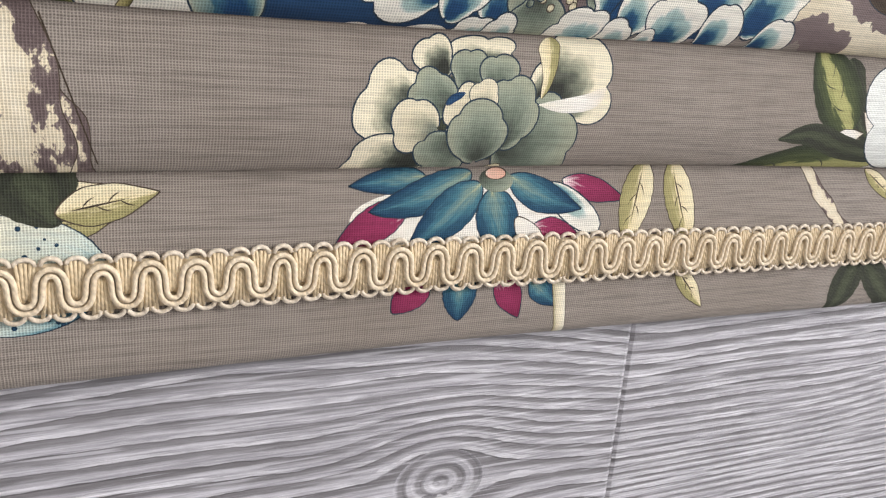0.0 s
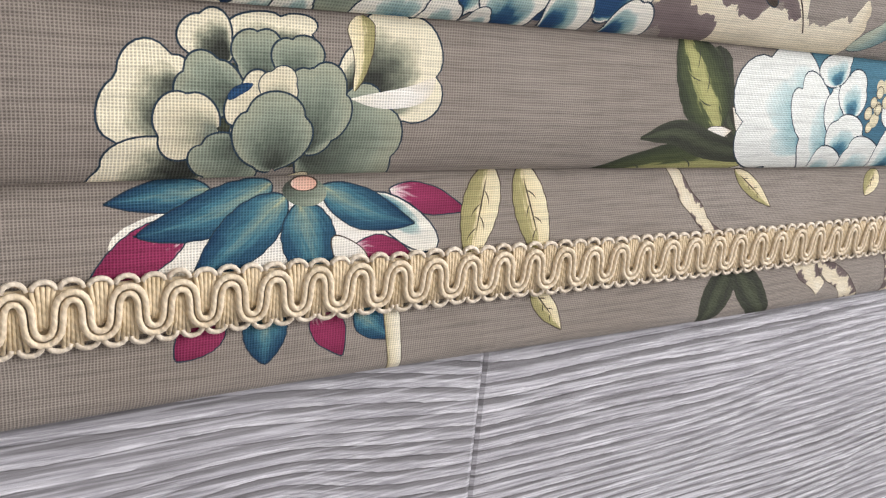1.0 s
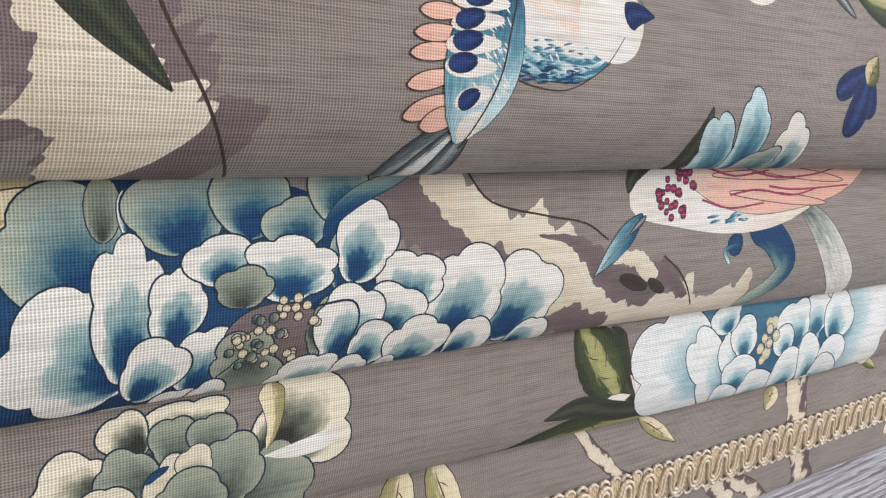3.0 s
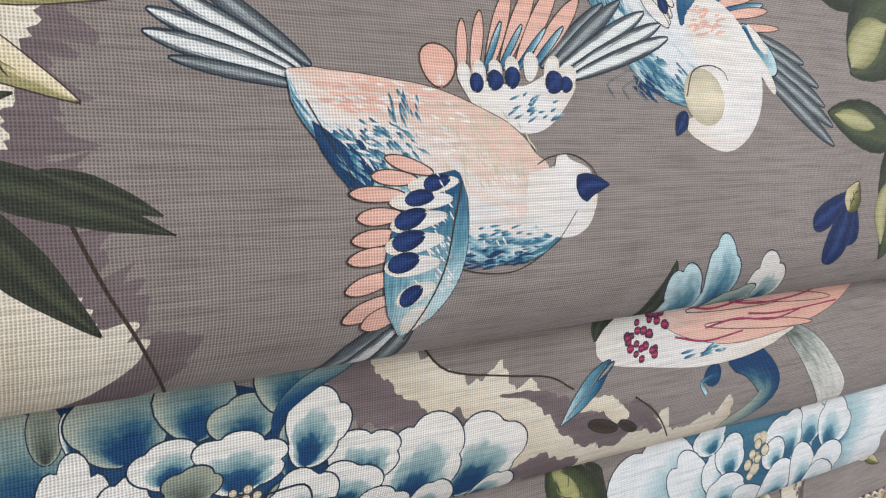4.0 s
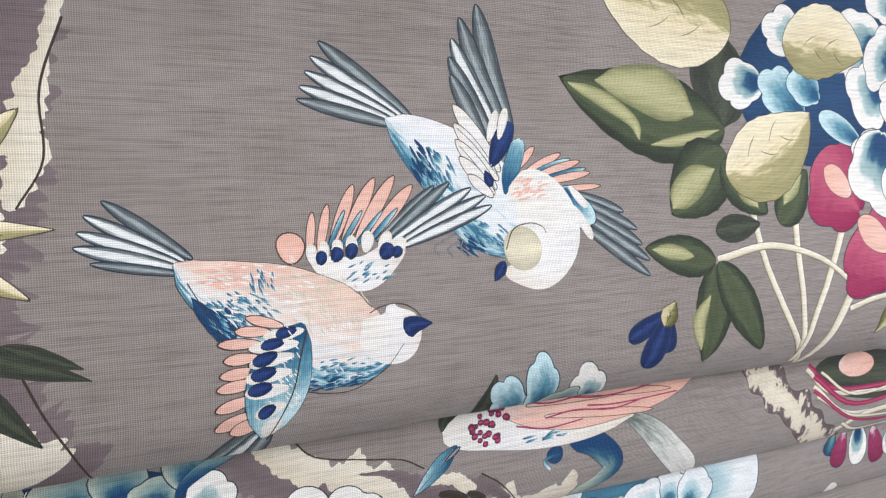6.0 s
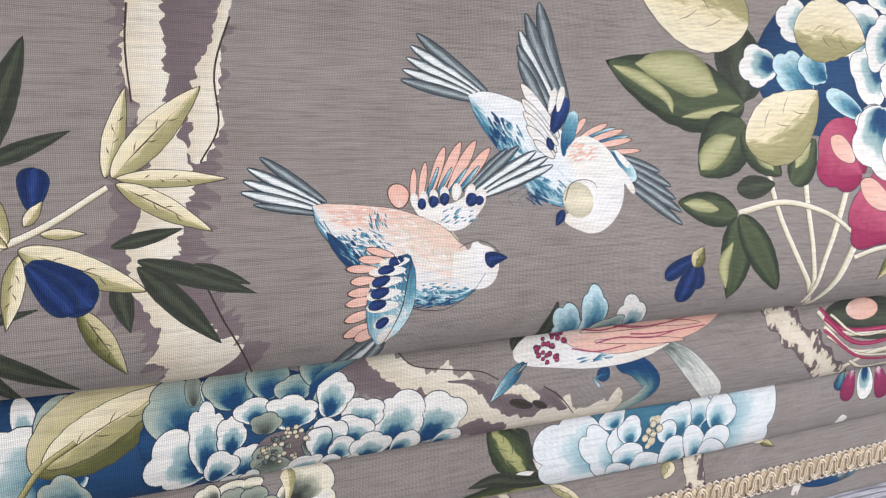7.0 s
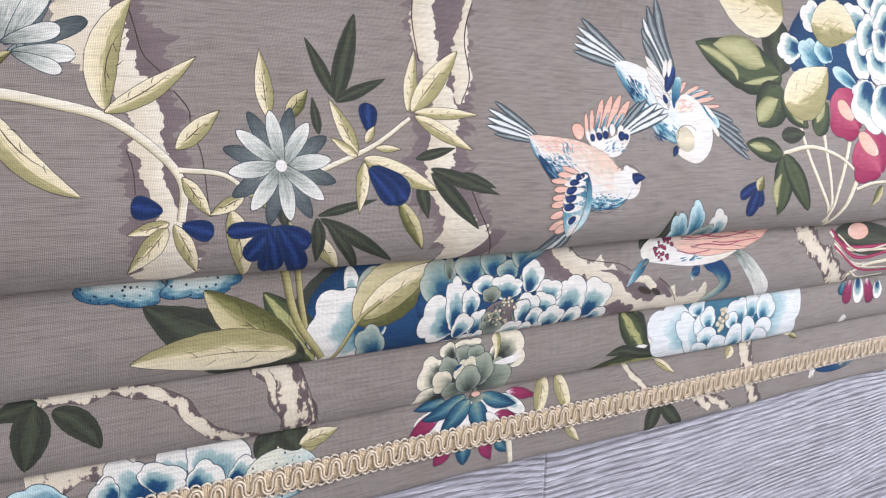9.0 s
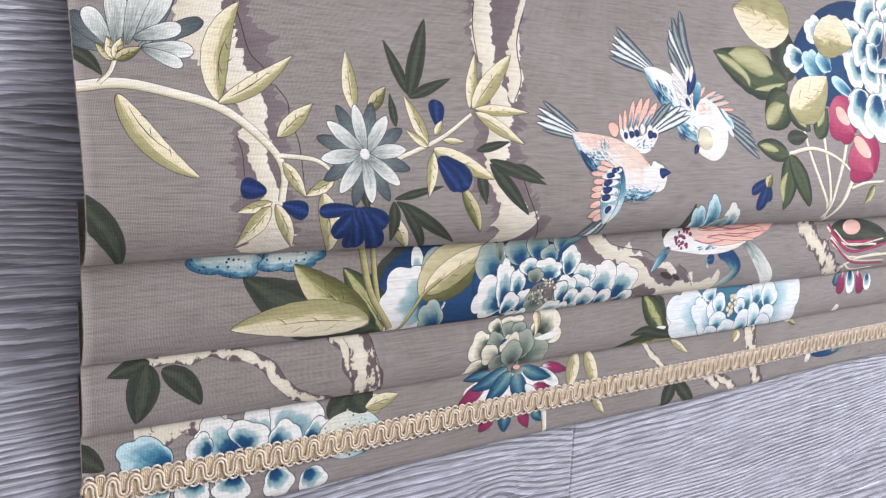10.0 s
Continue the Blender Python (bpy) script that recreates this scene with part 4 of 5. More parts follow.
plume("main", "teal", 325.5, 162.2, 338.6, 173.8, 1.9)
frill("main", "coral", 302.1, 159.2, 301.6, 168.0, 8.4)
swell("main", "ivory", (307.2, 159.9, 3.6), (315.6, 156.1, 8.4), (325.5, 154.7, 10.5), (334.9, 160.1, 7.9), (340.0, 163.6, 3.2))
ticks("main", "teal", 325.5, 154.7, 8.5, 3.3, 3.07, 22, 22)
frill("main", "ivory", 308.1, 158.8, 308.4, 164.5, 3.5)
frill("main", "ivory", 312.3, 159.3, 312.4, 165.1, 3.6)
frill("main", "ivory", 316.6, 159.9, 317.0, 165.5, 3.6)
frill("main", "ivory", 321.4, 160.5, 321.8, 166.4, 4.0)
frill("main", "ivory", 325.9, 161.1, 328.1, 167.6, 4.1)
frill("main", "ivory", 331.1, 161.1, 335.1, 167.0, 4.0)
frill("main", "ivory", 336.6, 160.0, 339.8, 164.9, 3.8)
frill("main", "navy", 310.6, 158.2, 312.0, 161.9, 3.2)
frill("main", "navy", 315.1, 159.1, 317.9, 162.5, 3.7)
frill("main", "navy", 320.3, 159.5, 322.5, 163.7, 3.6)
frill("main", "navy", 331.2, 159.3, 335.6, 162.7, 4.5)
frill("main", "navy", 335.6, 159.3, 338.3, 161.9, 3.0)
swell("main", "peach", (267.5, 160.6, 4.0), (274.9, 155.0, 14.0), (285.7, 149.7, 22.1), (298.6, 144.6, 28.0), (310.6, 137.7, 31.9), (321.1, 134.0, 26.9), (328.8, 133.8, 19.2), (333.4, 134.8, 11.4))
swell("main", "royal", (271.6, 151.3, 1.1), (275.5, 146.0, 4.6), (281.0, 140.5, 5.4), (283.7, 139.1, 2.7))
ticks("main", "royal", 279.6, 145.1, 5.6, 4.6, 3.92, -54, 40)
ticks("main", "teal", 284.0, 146.7, 10.0, 6.0, 3.71, -39, 80)
ticks("main", "coral", 283.5, 157.0, 12.8, 3.3, 4.27, -10, 56)
ticks("main", "ivory", 290.2, 151.7, 16.1, 8.3, 3.22, -14, 60)
ticks("main", "teal", 292.1, 155.7, 4.4, 2.8, 2.96, -74, 20)
ticks("main", "seed", 311.4, 147.7, 12.9, 8.7, 2.57, -63, 70)
ticks("main", "ivory", 315.3, 135.4, 13.1, 9.0, 2.62, -62, 50)
ticks("main", "teal", 311.7, 125.1, 13.1, 4.7, 2.95, 1, 70)
ticks("main", "royal", 311.7, 122.3, 9.9, 2.2, 2.96, 1, 30)
swell("main", "ivory", (323.0, 140.6, 3.1), (328.0, 136.2, 16.0), (335.0, 135.4, 18.9), (340.5, 136.9, 11.6), (343.0, 137.5, 4.9))
stem("main", "sepia", 0.3, (325.6, 142.6), (329.5, 144.2), (335.8, 144.8), (341.0, 142.6), (343.5, 139.7))
swell("main", "navy", (337.0, 136.3, 7.3), (341.1, 137.7, 5.1), (347.1, 137.7, 1.0))
stem("main", "sepia", 0.3, (270.8, 155.3), (275.0, 147.6), (279.9, 139.6))
stem("main", "sepia", 0.3, (300.6, 121.8), (310.0, 119.4), (320.0, 119.4), (330.3, 124.8), (336.7, 132.0))
plume("main", "slate", 293.9, 112.9, 275.7, 97.5, 10.4)
plume("main", "plume", 293.3, 111.1, 280.1, 94.6, 8.8)
plume("main", "slate", 293.4, 110.0, 287.4, 92.8, 7.4)
plume("main", "coral", 297.6, 141.2, 286.7, 144.4, 3.4)
plume("main", "coral", 293.7, 139.9, 283.3, 140.8, 3.6)
plume("main", "coral", 290.5, 136.9, 278.3, 137.5, 3.6)
plume("main", "coral", 289.7, 133.0, 279.7, 132.6, 4.1)
plume("main", "coral", 289.6, 129.0, 278.4, 128.2, 4.1)
plume("main", "coral", 289.5, 125.7, 277.4, 124.3, 4.2)
plume("main", "coral", 288.5, 121.0, 276.9, 118.2, 4.4)
plume("main", "coral", 287.8, 116.2, 276.8, 112.0, 5.1)
plume("main", "coral", 290.9, 113.6, 281.2, 110.3, 5.9)
swell("main", "teal", (303.8, 141.4, 4.7), (299.7, 134.3, 14.1), (296.1, 125.9, 18.9), (293.5, 117.1, 16.4), (291.4, 106.9, 6.1))
ticks("main", "ivory", 296.2, 128.9, 6.1, 13.4, 2.74, -45, 20)
frill("main", "ivory", 303.6, 139.4, 290.9, 138.3, 3.6)
frill("main", "ivory", 301.8, 135.8, 286.4, 135.4, 3.8)
frill("main", "ivory", 300.1, 132.5, 286.1, 130.6, 3.9)
frill("main", "ivory", 299.2, 127.7, 284.8, 126.4, 4.3)
frill("main", "ivory", 298.3, 122.8, 284.7, 122.3, 4.3)
frill("main", "ivory", 297.4, 118.0, 287.9, 114.9, 4.3)
frill("main", "ivory", 296.1, 113.2, 290.9, 107.9, 5.2)
frill("main", "navy", 301.3, 140.0, 295.1, 138.6, 2.9)
frill("main", "navy", 297.3, 136.7, 290.5, 135.8, 2.9)
frill("main", "navy", 295.1, 133.2, 287.9, 130.9, 3.6)
frill("main", "navy", 294.6, 128.5, 287.2, 126.9, 3.7)
frill("main", "navy", 293.3, 123.9, 286.2, 122.6, 3.7)
frill("main", "navy", 294.1, 117.6, 289.4, 114.6, 3.5)
ticks("main", "ivory", 298.9, 130.0, 2.5, 13.4, 2.16, -54, 26)
stem("main", "sepia", 0.5, (304.7, 139.3), (302.4, 131.0), (300.3, 122.2), (296.1, 113.2), (292.6, 105.6))

oval("main", "royal", 498.8, 213.2, 620.9, 240.0, 80.5)
stem("main", "stem", 3.6, (497.0, 194.0), (502.7, 145.6), (532.4, 97.6))
stem("main", "stem", 3.9, (530.4, 192.7), (521.7, 153.8), (526.4, 103.0))
stem("main", "stem", 3.8, (554.6, 165.0), (532.1, 126.1), (525.0, 102.4))
stem("main", "stem", 4.7, (558.0, 138.6), (539.7, 111.1), (529.2, 97.2))
stem("main", "stem", 2.9, (475.5, 150.2), (506.4, 154.2), (536.1, 147.2), (557.6, 133.4))
stem("main", "stem", 2.5, (553.1, 124.8), (572.2, 128.4), (597.4, 129.3))
swell("main", "dark", (487.9, 239.2, 12.3), (487.2, 227.6, 28.8), (490.6, 213.0, 25.5), (488.2, 201.2, 4.2))
leaf("main", "fern", 488.9, 200.6, 409.5, 218.3, 33.1, 0.04)
swell("main", "leafgold", (412.5, 216.7, 2.5), (427.8, 211.2, 6.7), (441.1, 203.2, 5.2), (443.6, 196.3, 2.3))
swell("main", "leafgold", (425.1, 218.0, 2.9), (439.8, 217.1, 14.8), (458.4, 213.5, 20.5), (473.0, 206.7, 7.3))
swell("main", "leafgold", (449.0, 194.4, 1.7), (467.0, 196.5, 4.5), (486.0, 200.5, 1.7))
leaf("main", "fern", 487.3, 192.4, 454.9, 168.4, 26.8)
swell("main", "leafgold", (481.0, 185.1, 2.4), (470.0, 180.8, 12.0), (460.5, 174.7, 10.8), (455.8, 170.3, 2.0))
leaf("main", "fern", 485.7, 188.0, 506.6, 167.4, 20.3)
swell("main", "leafgold", (493.4, 185.1, 4.2), (497.7, 176.3, 11.2), (502.1, 169.5, 2.6))
leaf("main", "fern", 513.2, 162.9, 534.8, 184.1, 16.4)
swell("main", "leafgold", (517.5, 170.2, 2.4), (524.1, 177.5, 8.3), (531.2, 182.3, 2.2))
leaf("main", "dark", 476.5, 160.9, 501.2, 163.1, 10.2)
leaf("main", "fern", 474.1, 149.6, 439.6, 156.4, 14.7)
swell("main", "leafgold", (442.5, 155.8, 1.7), (451.8, 154.6, 5.9), (463.0, 152.3, 3.6))
leaf("main", "fern", 474.7, 148.2, 468.7, 110.1, 19.1)
swell("main", "leafgold", (469.9, 137.0, 2.3), (464.0, 127.3, 7.2), (465.7, 115.5, 2.4))
leaf("main", "fern", 475.6, 149.0, 499.9, 112.6, 16.6)
leaf("main", "olive", 584.8, 126.2, 572.6, 112.0, 7.9)
petal("main", "navy", 448.7, 132.6, 429.0, 123.5, 8.7)
petal("main", "navy", 448.7, 129.7, 447.1, 116.4, 10.6)
petal("main", "navy", 448.0, 131.2, 438.4, 111.1, 12.6)
leaf("main", "olive", 446.0, 127.1, 451.5, 135.8, 8.3)
vein("main", 446.8, 128.1, 450.0, 133.3, 0)
frill("main", "rose", 564.6, 166.3, 542.9, 189.7, 46.3, 0, 3)
frill("main", "rose", 582.5, 135.9, 563.3, 161.7, 51.8, 0, 3)
plume("main", "coral", 561.2, 173.5, 546.4, 184.7, 15.2)
plume("main", "coral", 582.2, 149.3, 562.5, 162.3, 17.5)
petal("main", "ice", 512.8, 219.6, 488.5, 219.4, 19.3, 0, 3)
petal("main", "teal", 537.3, 208.1, 512.6, 224.2, 19.5, 0, 3)
petal("main", "teal", 548.1, 214.6, 530.2, 226.4, 16.6, 0, 3)
petal("main", "ice", 537.8, 235.9, 511.9, 247.8, 18.8, 0, 3)
petal("main", "teal", 572.4, 196.2, 546.6, 208.3, 11.8)
rosette("main", "ice", 622.8, 235.1, 63.2)
petal("main", "ice", 595.0, 196.4, 566.5, 191.3, 15.0, 0, 3)
petal("main", "ice", 588.3, 199.5, 576.0, 163.9, 36.8, 0, 3)
petal("main", "ice", 610.6, 196.5, 595.1, 161.0, 33.8, 0, 3)
leaf("main", "cream", 493.3, 239.5, 427.0, 249.3, 36.0)
leaf("main", "cream", 487.2, 183.1, 541.3, 208.2, 32.0, -0.08)
leaf("main", "cream", 524.4, 238.2, 577.1, 234.6, 31.2, 0.05)

leaf("main", "dark", 369.5, 94.2, 371.3, 116.9, 7.7)
petal("main", "teal", 388.3, 92.6, 372.3, 115.6, 12.5, 0, 3)
petal("main", "teal", 395.6, 96.7, 388.3, 122.9, 12.7, 0, 3)
petal("main", "ice", 420.4, 92.6, 408.1, 116.4, 14.3, 0, 3)
petal("main", "sage", 404.9, 94.3, 401.5, 106.0, 17.3, 0, 3)
leaf("main", "dark", 223.5, 142.5, 242.2, 134.9, 4.4)

leaf("upper", "dark", 143.3, 45.7, 166.9, 104.2, 38.0)
oval("upper", "royal", 143.7, 75.5, 249.8, 74.6, 59.3)
leaf("upper", "green", 153.6, 50.6, 123.5, 89.5, 19.2)
vein("upper", 148.8, 56.0, 131.9, 78.5, 0)
stem("upper", "twig", 3.0, (140.3, 99.4), (141.9, 80.1), (146.8, 61.3), (159.5, 49.3))
petal("upper", "ice", 168.9, 78.9, 166.5, 99.0, 8.1)
petal("upper", "ice", 184.4, 67.8, 143.5, 69.7, 37.0, 0, 4)
petal("upper", "sage", 173.8, 76.9, 182.3, 98.0, 14.7)
leaf("upper", "olive", 169.2, 70.7, 219.9, 96.8, 28.4, .05)
vein("upper", 175.5, 73.7, 205.5, 89.7, .05)
leaf("upper", "cream", 172.4, 72.6, 216.5, 96.1, 14.0, .02)
vein("upper", 177.9, 75.3, 203.9, 89.7, .02)
stem("upper", "twig", 2.1, (158.5, 49.5), (170.2, 70.5), (183.1, 79.9))
petal("upper", "sage", 184.8, 48.9, 173.1, 67.5, 14.6, 0, 3)

oval("upper", "royal", 203.8, 75.2, 285.1, 72.9, 48.2)
oval("upper", "royal", 262.1, 67.0, 330.9, 63.4, 22.8)
# the blue peony on the upper fold
frill("upper", "sage", 221.1, 73.9, 213.4, 97.2, 21.9, 0, 2)
frill("upper", "moss", 223.6, 87.1, 223.5, 99.0, 6.2)
frill("upper", "ice", 228.3, 87.6, 227.8, 96.6, 4.1)
frill("upper", "sage", 237.3, 84.2, 236.5, 100.1, 18.9, 0, 2)
frill("upper", "sage", 251.0, 86.6, 251.6, 101.4, 16.5)
frill("upper", "sage", 261.4, 83.5, 260.6, 94.1, 14.1, 0, 2)
frill("upper", "sage", 271.4, 88.9, 269.8, 103.0, 14.0)
ragged("upper", "umber", (280.2, 97.2, 3.8), (287.9, 91.9, 11.7), (296.3, 85.6, 13.2), (309.4, 78.9, 12.0), (318.1, 76.3, 8.0))
ragged("upper", "birch", (292.1, 100.3, 5.5), (297.3, 95.9, 10.0), (305.4, 89.6, 9.1), (317.4, 84.2, 11.7), (332.5, 77.7, 17.5), (349.1, 61.0, 18.3), (369.3, 54.6, 17.0), (394.1, 56.9, 16.3))
ragged("upper", "umber", (327.2, 83.0, 1.1), (337.8, 81.1, 3.2), (346.4, 76.2, 7.4), (354.1, 69.5, 9.3), (368.3, 66.4, 13.3), (378.3, 68.1, 7.8), (390.5, 58.1, 2.6))
ragged("upper", "birch", (352.6, 76.2, 2.9), (363.9, 73.9, 5.3), (373.5, 68.2, 5.1))
oval("upper", "sepia", 358.4, 69.4, 370.1, 65.1, 3.9)
oval("upper", "sepia", 370.3, 67.5, 378.2, 63.1, 2.9)
ragged("upper", "umber", (333.9, 57.7, 7.0), (345.3, 57.0, 8.5), (359.5, 53.2, 7.6))
ragged("upper", "birch", (383.8, 54.6, 11.1), (400.9, 55.6, 8.8), (415.4, 57.8, 9.5), (417.4, 68.0, 4.4))
stem("upper", "sepia", 0.6, (303.4, 99.9), (311.8, 91.7), (329.6, 87.8), (343.2, 85.4), (352.0, 80.6))
stem("upper", "sepia", 0.6, (375.3, 74.5), (384.5, 68.0), (394.7, 56.9))
frill("upper", "ice", 318.1, 56.3, 329.6, 77.9, 23.6, 0, 3)
frill("upper", "ice", 300.6, 57.5, 310.9, 81.3, 22.2, 0, 2)
frill("upper", "ice", 288.2, 68.4, 291.3, 81.3, 18.0, 0, 3)
frill("upper", "sage", 271.7, 74.0, 273.2, 87.9, 8.0)
frill("upper", "ice", 274.9, 75.9, 280.5, 92.7, 14.3, 0, 3)
frill("upper", "ice", 283.2, 61.5, 289.0, 73.4, 17.2, 0, 3)
frill("upper", "ice", 227.7, 59.0, 208.1, 73.7, 26.0, 0, 3)
frill("upper", "ice", 227.3, 60.4, 227.9, 88.0, 12.9, 0, 4)
frill("upper", "ice", 235.7, 66.1, 237.8, 81.5, 10.7, 0, 3)
frill("upper", "ice", 245.6, 77.5, 244.7, 87.0, 14.1, 0, 2)
frill("upper", "ice", 259.3, 73.1, 260.7, 86.2, 20.1, 0, 4)
frill("upper", "ice", 241.0, 54.2, 245.4, 68.8, 13.3, 0, 3)
frill("upper", "ice", 229.6, 54.9, 236.3, 67.4, 12.1, 0, 2)
oval("upper", "umber", 246.1, 65.9, 271.4, 59.5, 18.8)
frill("upper", "moss", 250.1, 72.4, 249.9, 80.6, 11.7, 0, 3)
frill("upper", "moss", 256.2, 55.2, 246.1, 65.9, 12.7, 0, 3)
frill("upper", "moss", 264.8, 66.2, 273.0, 65.2, 13.7, 0, 3)
frill("upper", "moss", 252.5, 60.8, 253.4, 50.0, 15.3, 0, 2)
frill("upper", "ice", 272.4, 56.4, 276.3, 75.3, 15.8, 0, 3)
stem("upper", "ink", 0.6, (265.8, 70.9), (274.6, 71.2), (276.7, 65.7), (273.2, 58.0))
seeds("upper", "seed", 258.1, 65.9, 9.4, 7.9, 0.84, 34)
seeds("upper", "moss", 253.0, 64.4, 5.8, 7.2, 0.93, 10)
frill("upper", "ice", 279.8, 53.9, 284.3, 65.1, 13.0, 0, 2)
frill("upper", "ice", 293.8, 49.5, 294.2, 65.5, 17.2, 0, 3)
frill("upper", "ice", 305.0, 52.2, 316.1, 59.0, 15.2, 0, 2)
frill("upper", "ice", 324.0, 50.6, 336.2, 56.7, 12.9, 0, 2)
frill("upper", "ice", 267.5, 47.9, 263.8, 58.9, 15.9, 0, 3)
frill("upper", "ice", 279.5, 47.5, 275.5, 57.0, 9.5, 0, 2)
frill("upper", "ice", 288.9, 48.5, 285.2, 54.4, 7.7, 0, 2)
frill("upper", "ice", 238.4, 47.6, 236.7, 55.5, 10.1, 0, 3)
frill("upper", "ice", 246.6, 47.5, 243.4, 56.3, 8.2, 0, 2)
oval("upper", "ivory", 218.8, 50.1, 231.8, 51.3, 4.5)
oval("upper", "ivory", 203.0, 49.6, 213.0, 51.0, 4.2)
swell("upper", "sage", (267.2, 84.4, 0.7), (269.6, 89.5, 2.9), (275.6, 94.1, 3.9), (284.3, 97.7, 3.0), (294.2, 102.8, 1.0))
# the crested motif beside it
swell("upper", "lily", (439.6, 88.5, 2.8), (454.0, 79.7, 9.8), (468.3, 66.9, 12.3), (486.9, 50.6, 10.6))
swell("upper", "sage", (414.2, 81.9, 9.5), (427.0, 77.6, 10.6), (436.9, 67.6, 10.1), (431.2, 60.1, 7.0), (419.2, 54.5, 5.2))
frill("upper", "royal", 409.1, 79.3, 406.5, 72.6, 7.3)
stem("upper", "teal", 1.5, (409.8, 76.0), (403.3, 74.3), (406.1, 70.0))
swell("upper", "ivory", (358.9, 94.4, 6.3), (365.7, 92.5, 14.2), (382.1, 92.4, 19.9), (403.0, 89.9, 20.4), (423.5, 87.1, 13.6), (445.6, 86.6, 2.9))
swell("upper", "coral", (377.6, 101.2, 3.3), (394.0, 97.5, 14.7), (416.1, 96.1, 21.6), (440.6, 95.3, 17.4), (460.9, 95.2, 9.6), (476.8, 98.6, 2.7))
seeds("upper", "rose", 378.6, 93.0, 8.1, 7.9, 0.96, 34)
plume("upper", "coral", 402.6, 92.3, 455.5, 87.7, 3.8)
plume("upper", "coral", 394.0, 97.5, 446.8, 97.4, 3.6)
plume("upper", "coral", 407.1, 100.5, 464.5, 95.3, 3.9)
stem("upper", "rose", 0.7, (391.3, 99.7), (404.7, 97.2), (421.6, 98.8))
stem("upper", "rose", 0.7, (402.8, 91.5), (416.6, 92.8), (435.0, 90.8), (450.9, 93.1))
stem("upper", "rose", 0.7, (412.9, 98.4), (427.9, 96.6), (446.8, 97.4), (460.2, 99.7))
stem("upper", "rose", 0.7, (389.8, 90.3), (403.4, 87.5), (420.2, 88.7))
stem("upper", "rose", 0.7, (422.3, 93.8), (437.9, 92.6), (468.4, 93.6))
stem("upper", "rose", 0.5, (421.1, 102.9), (436.5, 102.1), (453.2, 100.3))
ticks("upper", "teal", 404.0, 84.2, 16.3, 1.3, 5.44, 7, 10)
swell("upper", "dark", (358.6, 92.9, 1.3), (360.3, 98.0, 4.8), (367.1, 102.5, 5.0), (375.0, 104.5, 1.6))
leaf("upper", "teal", 364.6, 86.9, 348.1, 70.6, 6.1)
stem("upper", "slate", 0.6, (363.2, 85.8), (350.1, 72.5))
leaf("upper", "slate", 366.0, 86.3, 360.4, 81.8, 1.8)

petal("upper", "dotted", 63.8, 105.5, 61.0, 89.4, 36.0, 0, 3)
petal("upper", "dotted", 95.1, 103.8, 96.4, 89.9, 33.1, 0, 3)
leaf("upper", "dark", 144.4, 55.7, 71.3, 88.6, 29.3, .06)
leaf("upper", "olive", 139.8, 59.1, 97.1, 92.7, 19.6, .04)
vein("upper", 134.8, 62.9, 109.2, 83.1, .04)
leaf("upper", "cream", 139.4, 60.5, 65.5, 63.8, 19.3, -.04)
vein("upper", 130.5, 60.9, 86.1, 62.8, -.04)
stem("upper", "twig", 4.0, (133.4, 101.7), (139.2, 75.0), (154.1, 53.5))

trunk("upper", 19.6, (510.2, 102.4), (533.9, 80.8), (578.0, 46.6))
oval("upper", "dark", 552.1, 90.7, 636.4, 79.3, 24.1)
oval("upper", "coral", 569.0, 92.5, 594.6, 90.2, 12.3)
stem("upper", "rose", 3.1, (547.9, 94.3), (570.2, 80.5), (625.4, 78.6))
stem("upper", "stem", 2.4, (547.0, 92.8), (567.8, 79.0), (620.3, 75.4))
stem("upper", "stem", 2.3, (552.7, 83.9), (580.3, 67.1), (628.0, 67.2))
stem("upper", "stem", 3.4, (575.7, 57.8), (596.8, 65.0), (639.9, 65.8))
stem("upper", "rose", 2.9, (552.2, 89.0), (583.8, 71.4), (636.9, 75.6))
stem("upper", "stem", 1.4, (557.0, 90.3), (583.2, 76.4), (630.7, 79.8))
stem("upper", "stem", 1.5, (555.6, 78.6), (586.8, 64.4), (638.3, 59.9))
stem("upper", "rose", 1.9, (552.8, 82.2), (587.9, 62.3), (640.5, 57.5))
stem("upper", "stem", 1.8, (578.0, 61.6), (593.7, 55.2), (626.5, 54.8))

# the sage flower on the lower fold
oval("lower", "dark", 222.4, 34.1, 260.3, 26.1, 19.6)
swell("lower", "royal", (255.0, 27.1, 8.7), (258.3, 36.9, 9.4), (262.1, 43.8, 6.7), (262.7, 51.1, 5.2))
frill("lower", "grey", 258.4, 34.4, 279.5, 47.1, 23.8, 0, 3)
frill("lower", "grey", 241.5, 41.5, 240.5, 50.7, 18.9, 0, 3)
frill("lower", "grey", 232.2, 41.0, 225.7, 49.1, 9.6, 0, 2)
frill("lower", "grey", 227.4, 29.7, 210.2, 36.1, 20.2, 0, 3)
frill("lower", "grey", 229.0, 21.3, 207.6, 14.8, 15.3, 0, 2)
frill("lower", "moss", 249.0, 21.7, 271.9, 25.4, 25.3, 0, 4)
swell("lower", "ivory", (258.6, 34.4, 0.8), (266.2, 34.3, 3.6), (274.4, 35.8, 4.4), (278.8, 39.4, 2.1))
swell("lower", "cream", (259.3, 36.1, 1.1), (260.8, 40.9, 2.9), (261.0, 45.8, 5.1), (260.0, 51.3, 7.0))
frill("lower", "moss", 239.8, 36.5, 237.7, 47.6, 9.4, 0, 2)
frill("lower", "moss", 246.3, 37.1, 248.0, 46.5, 10.6, 0, 2)
frill("lower", "moss", 249.6, 23.1, 252.7, 41.5, 14.4, 0, 3)
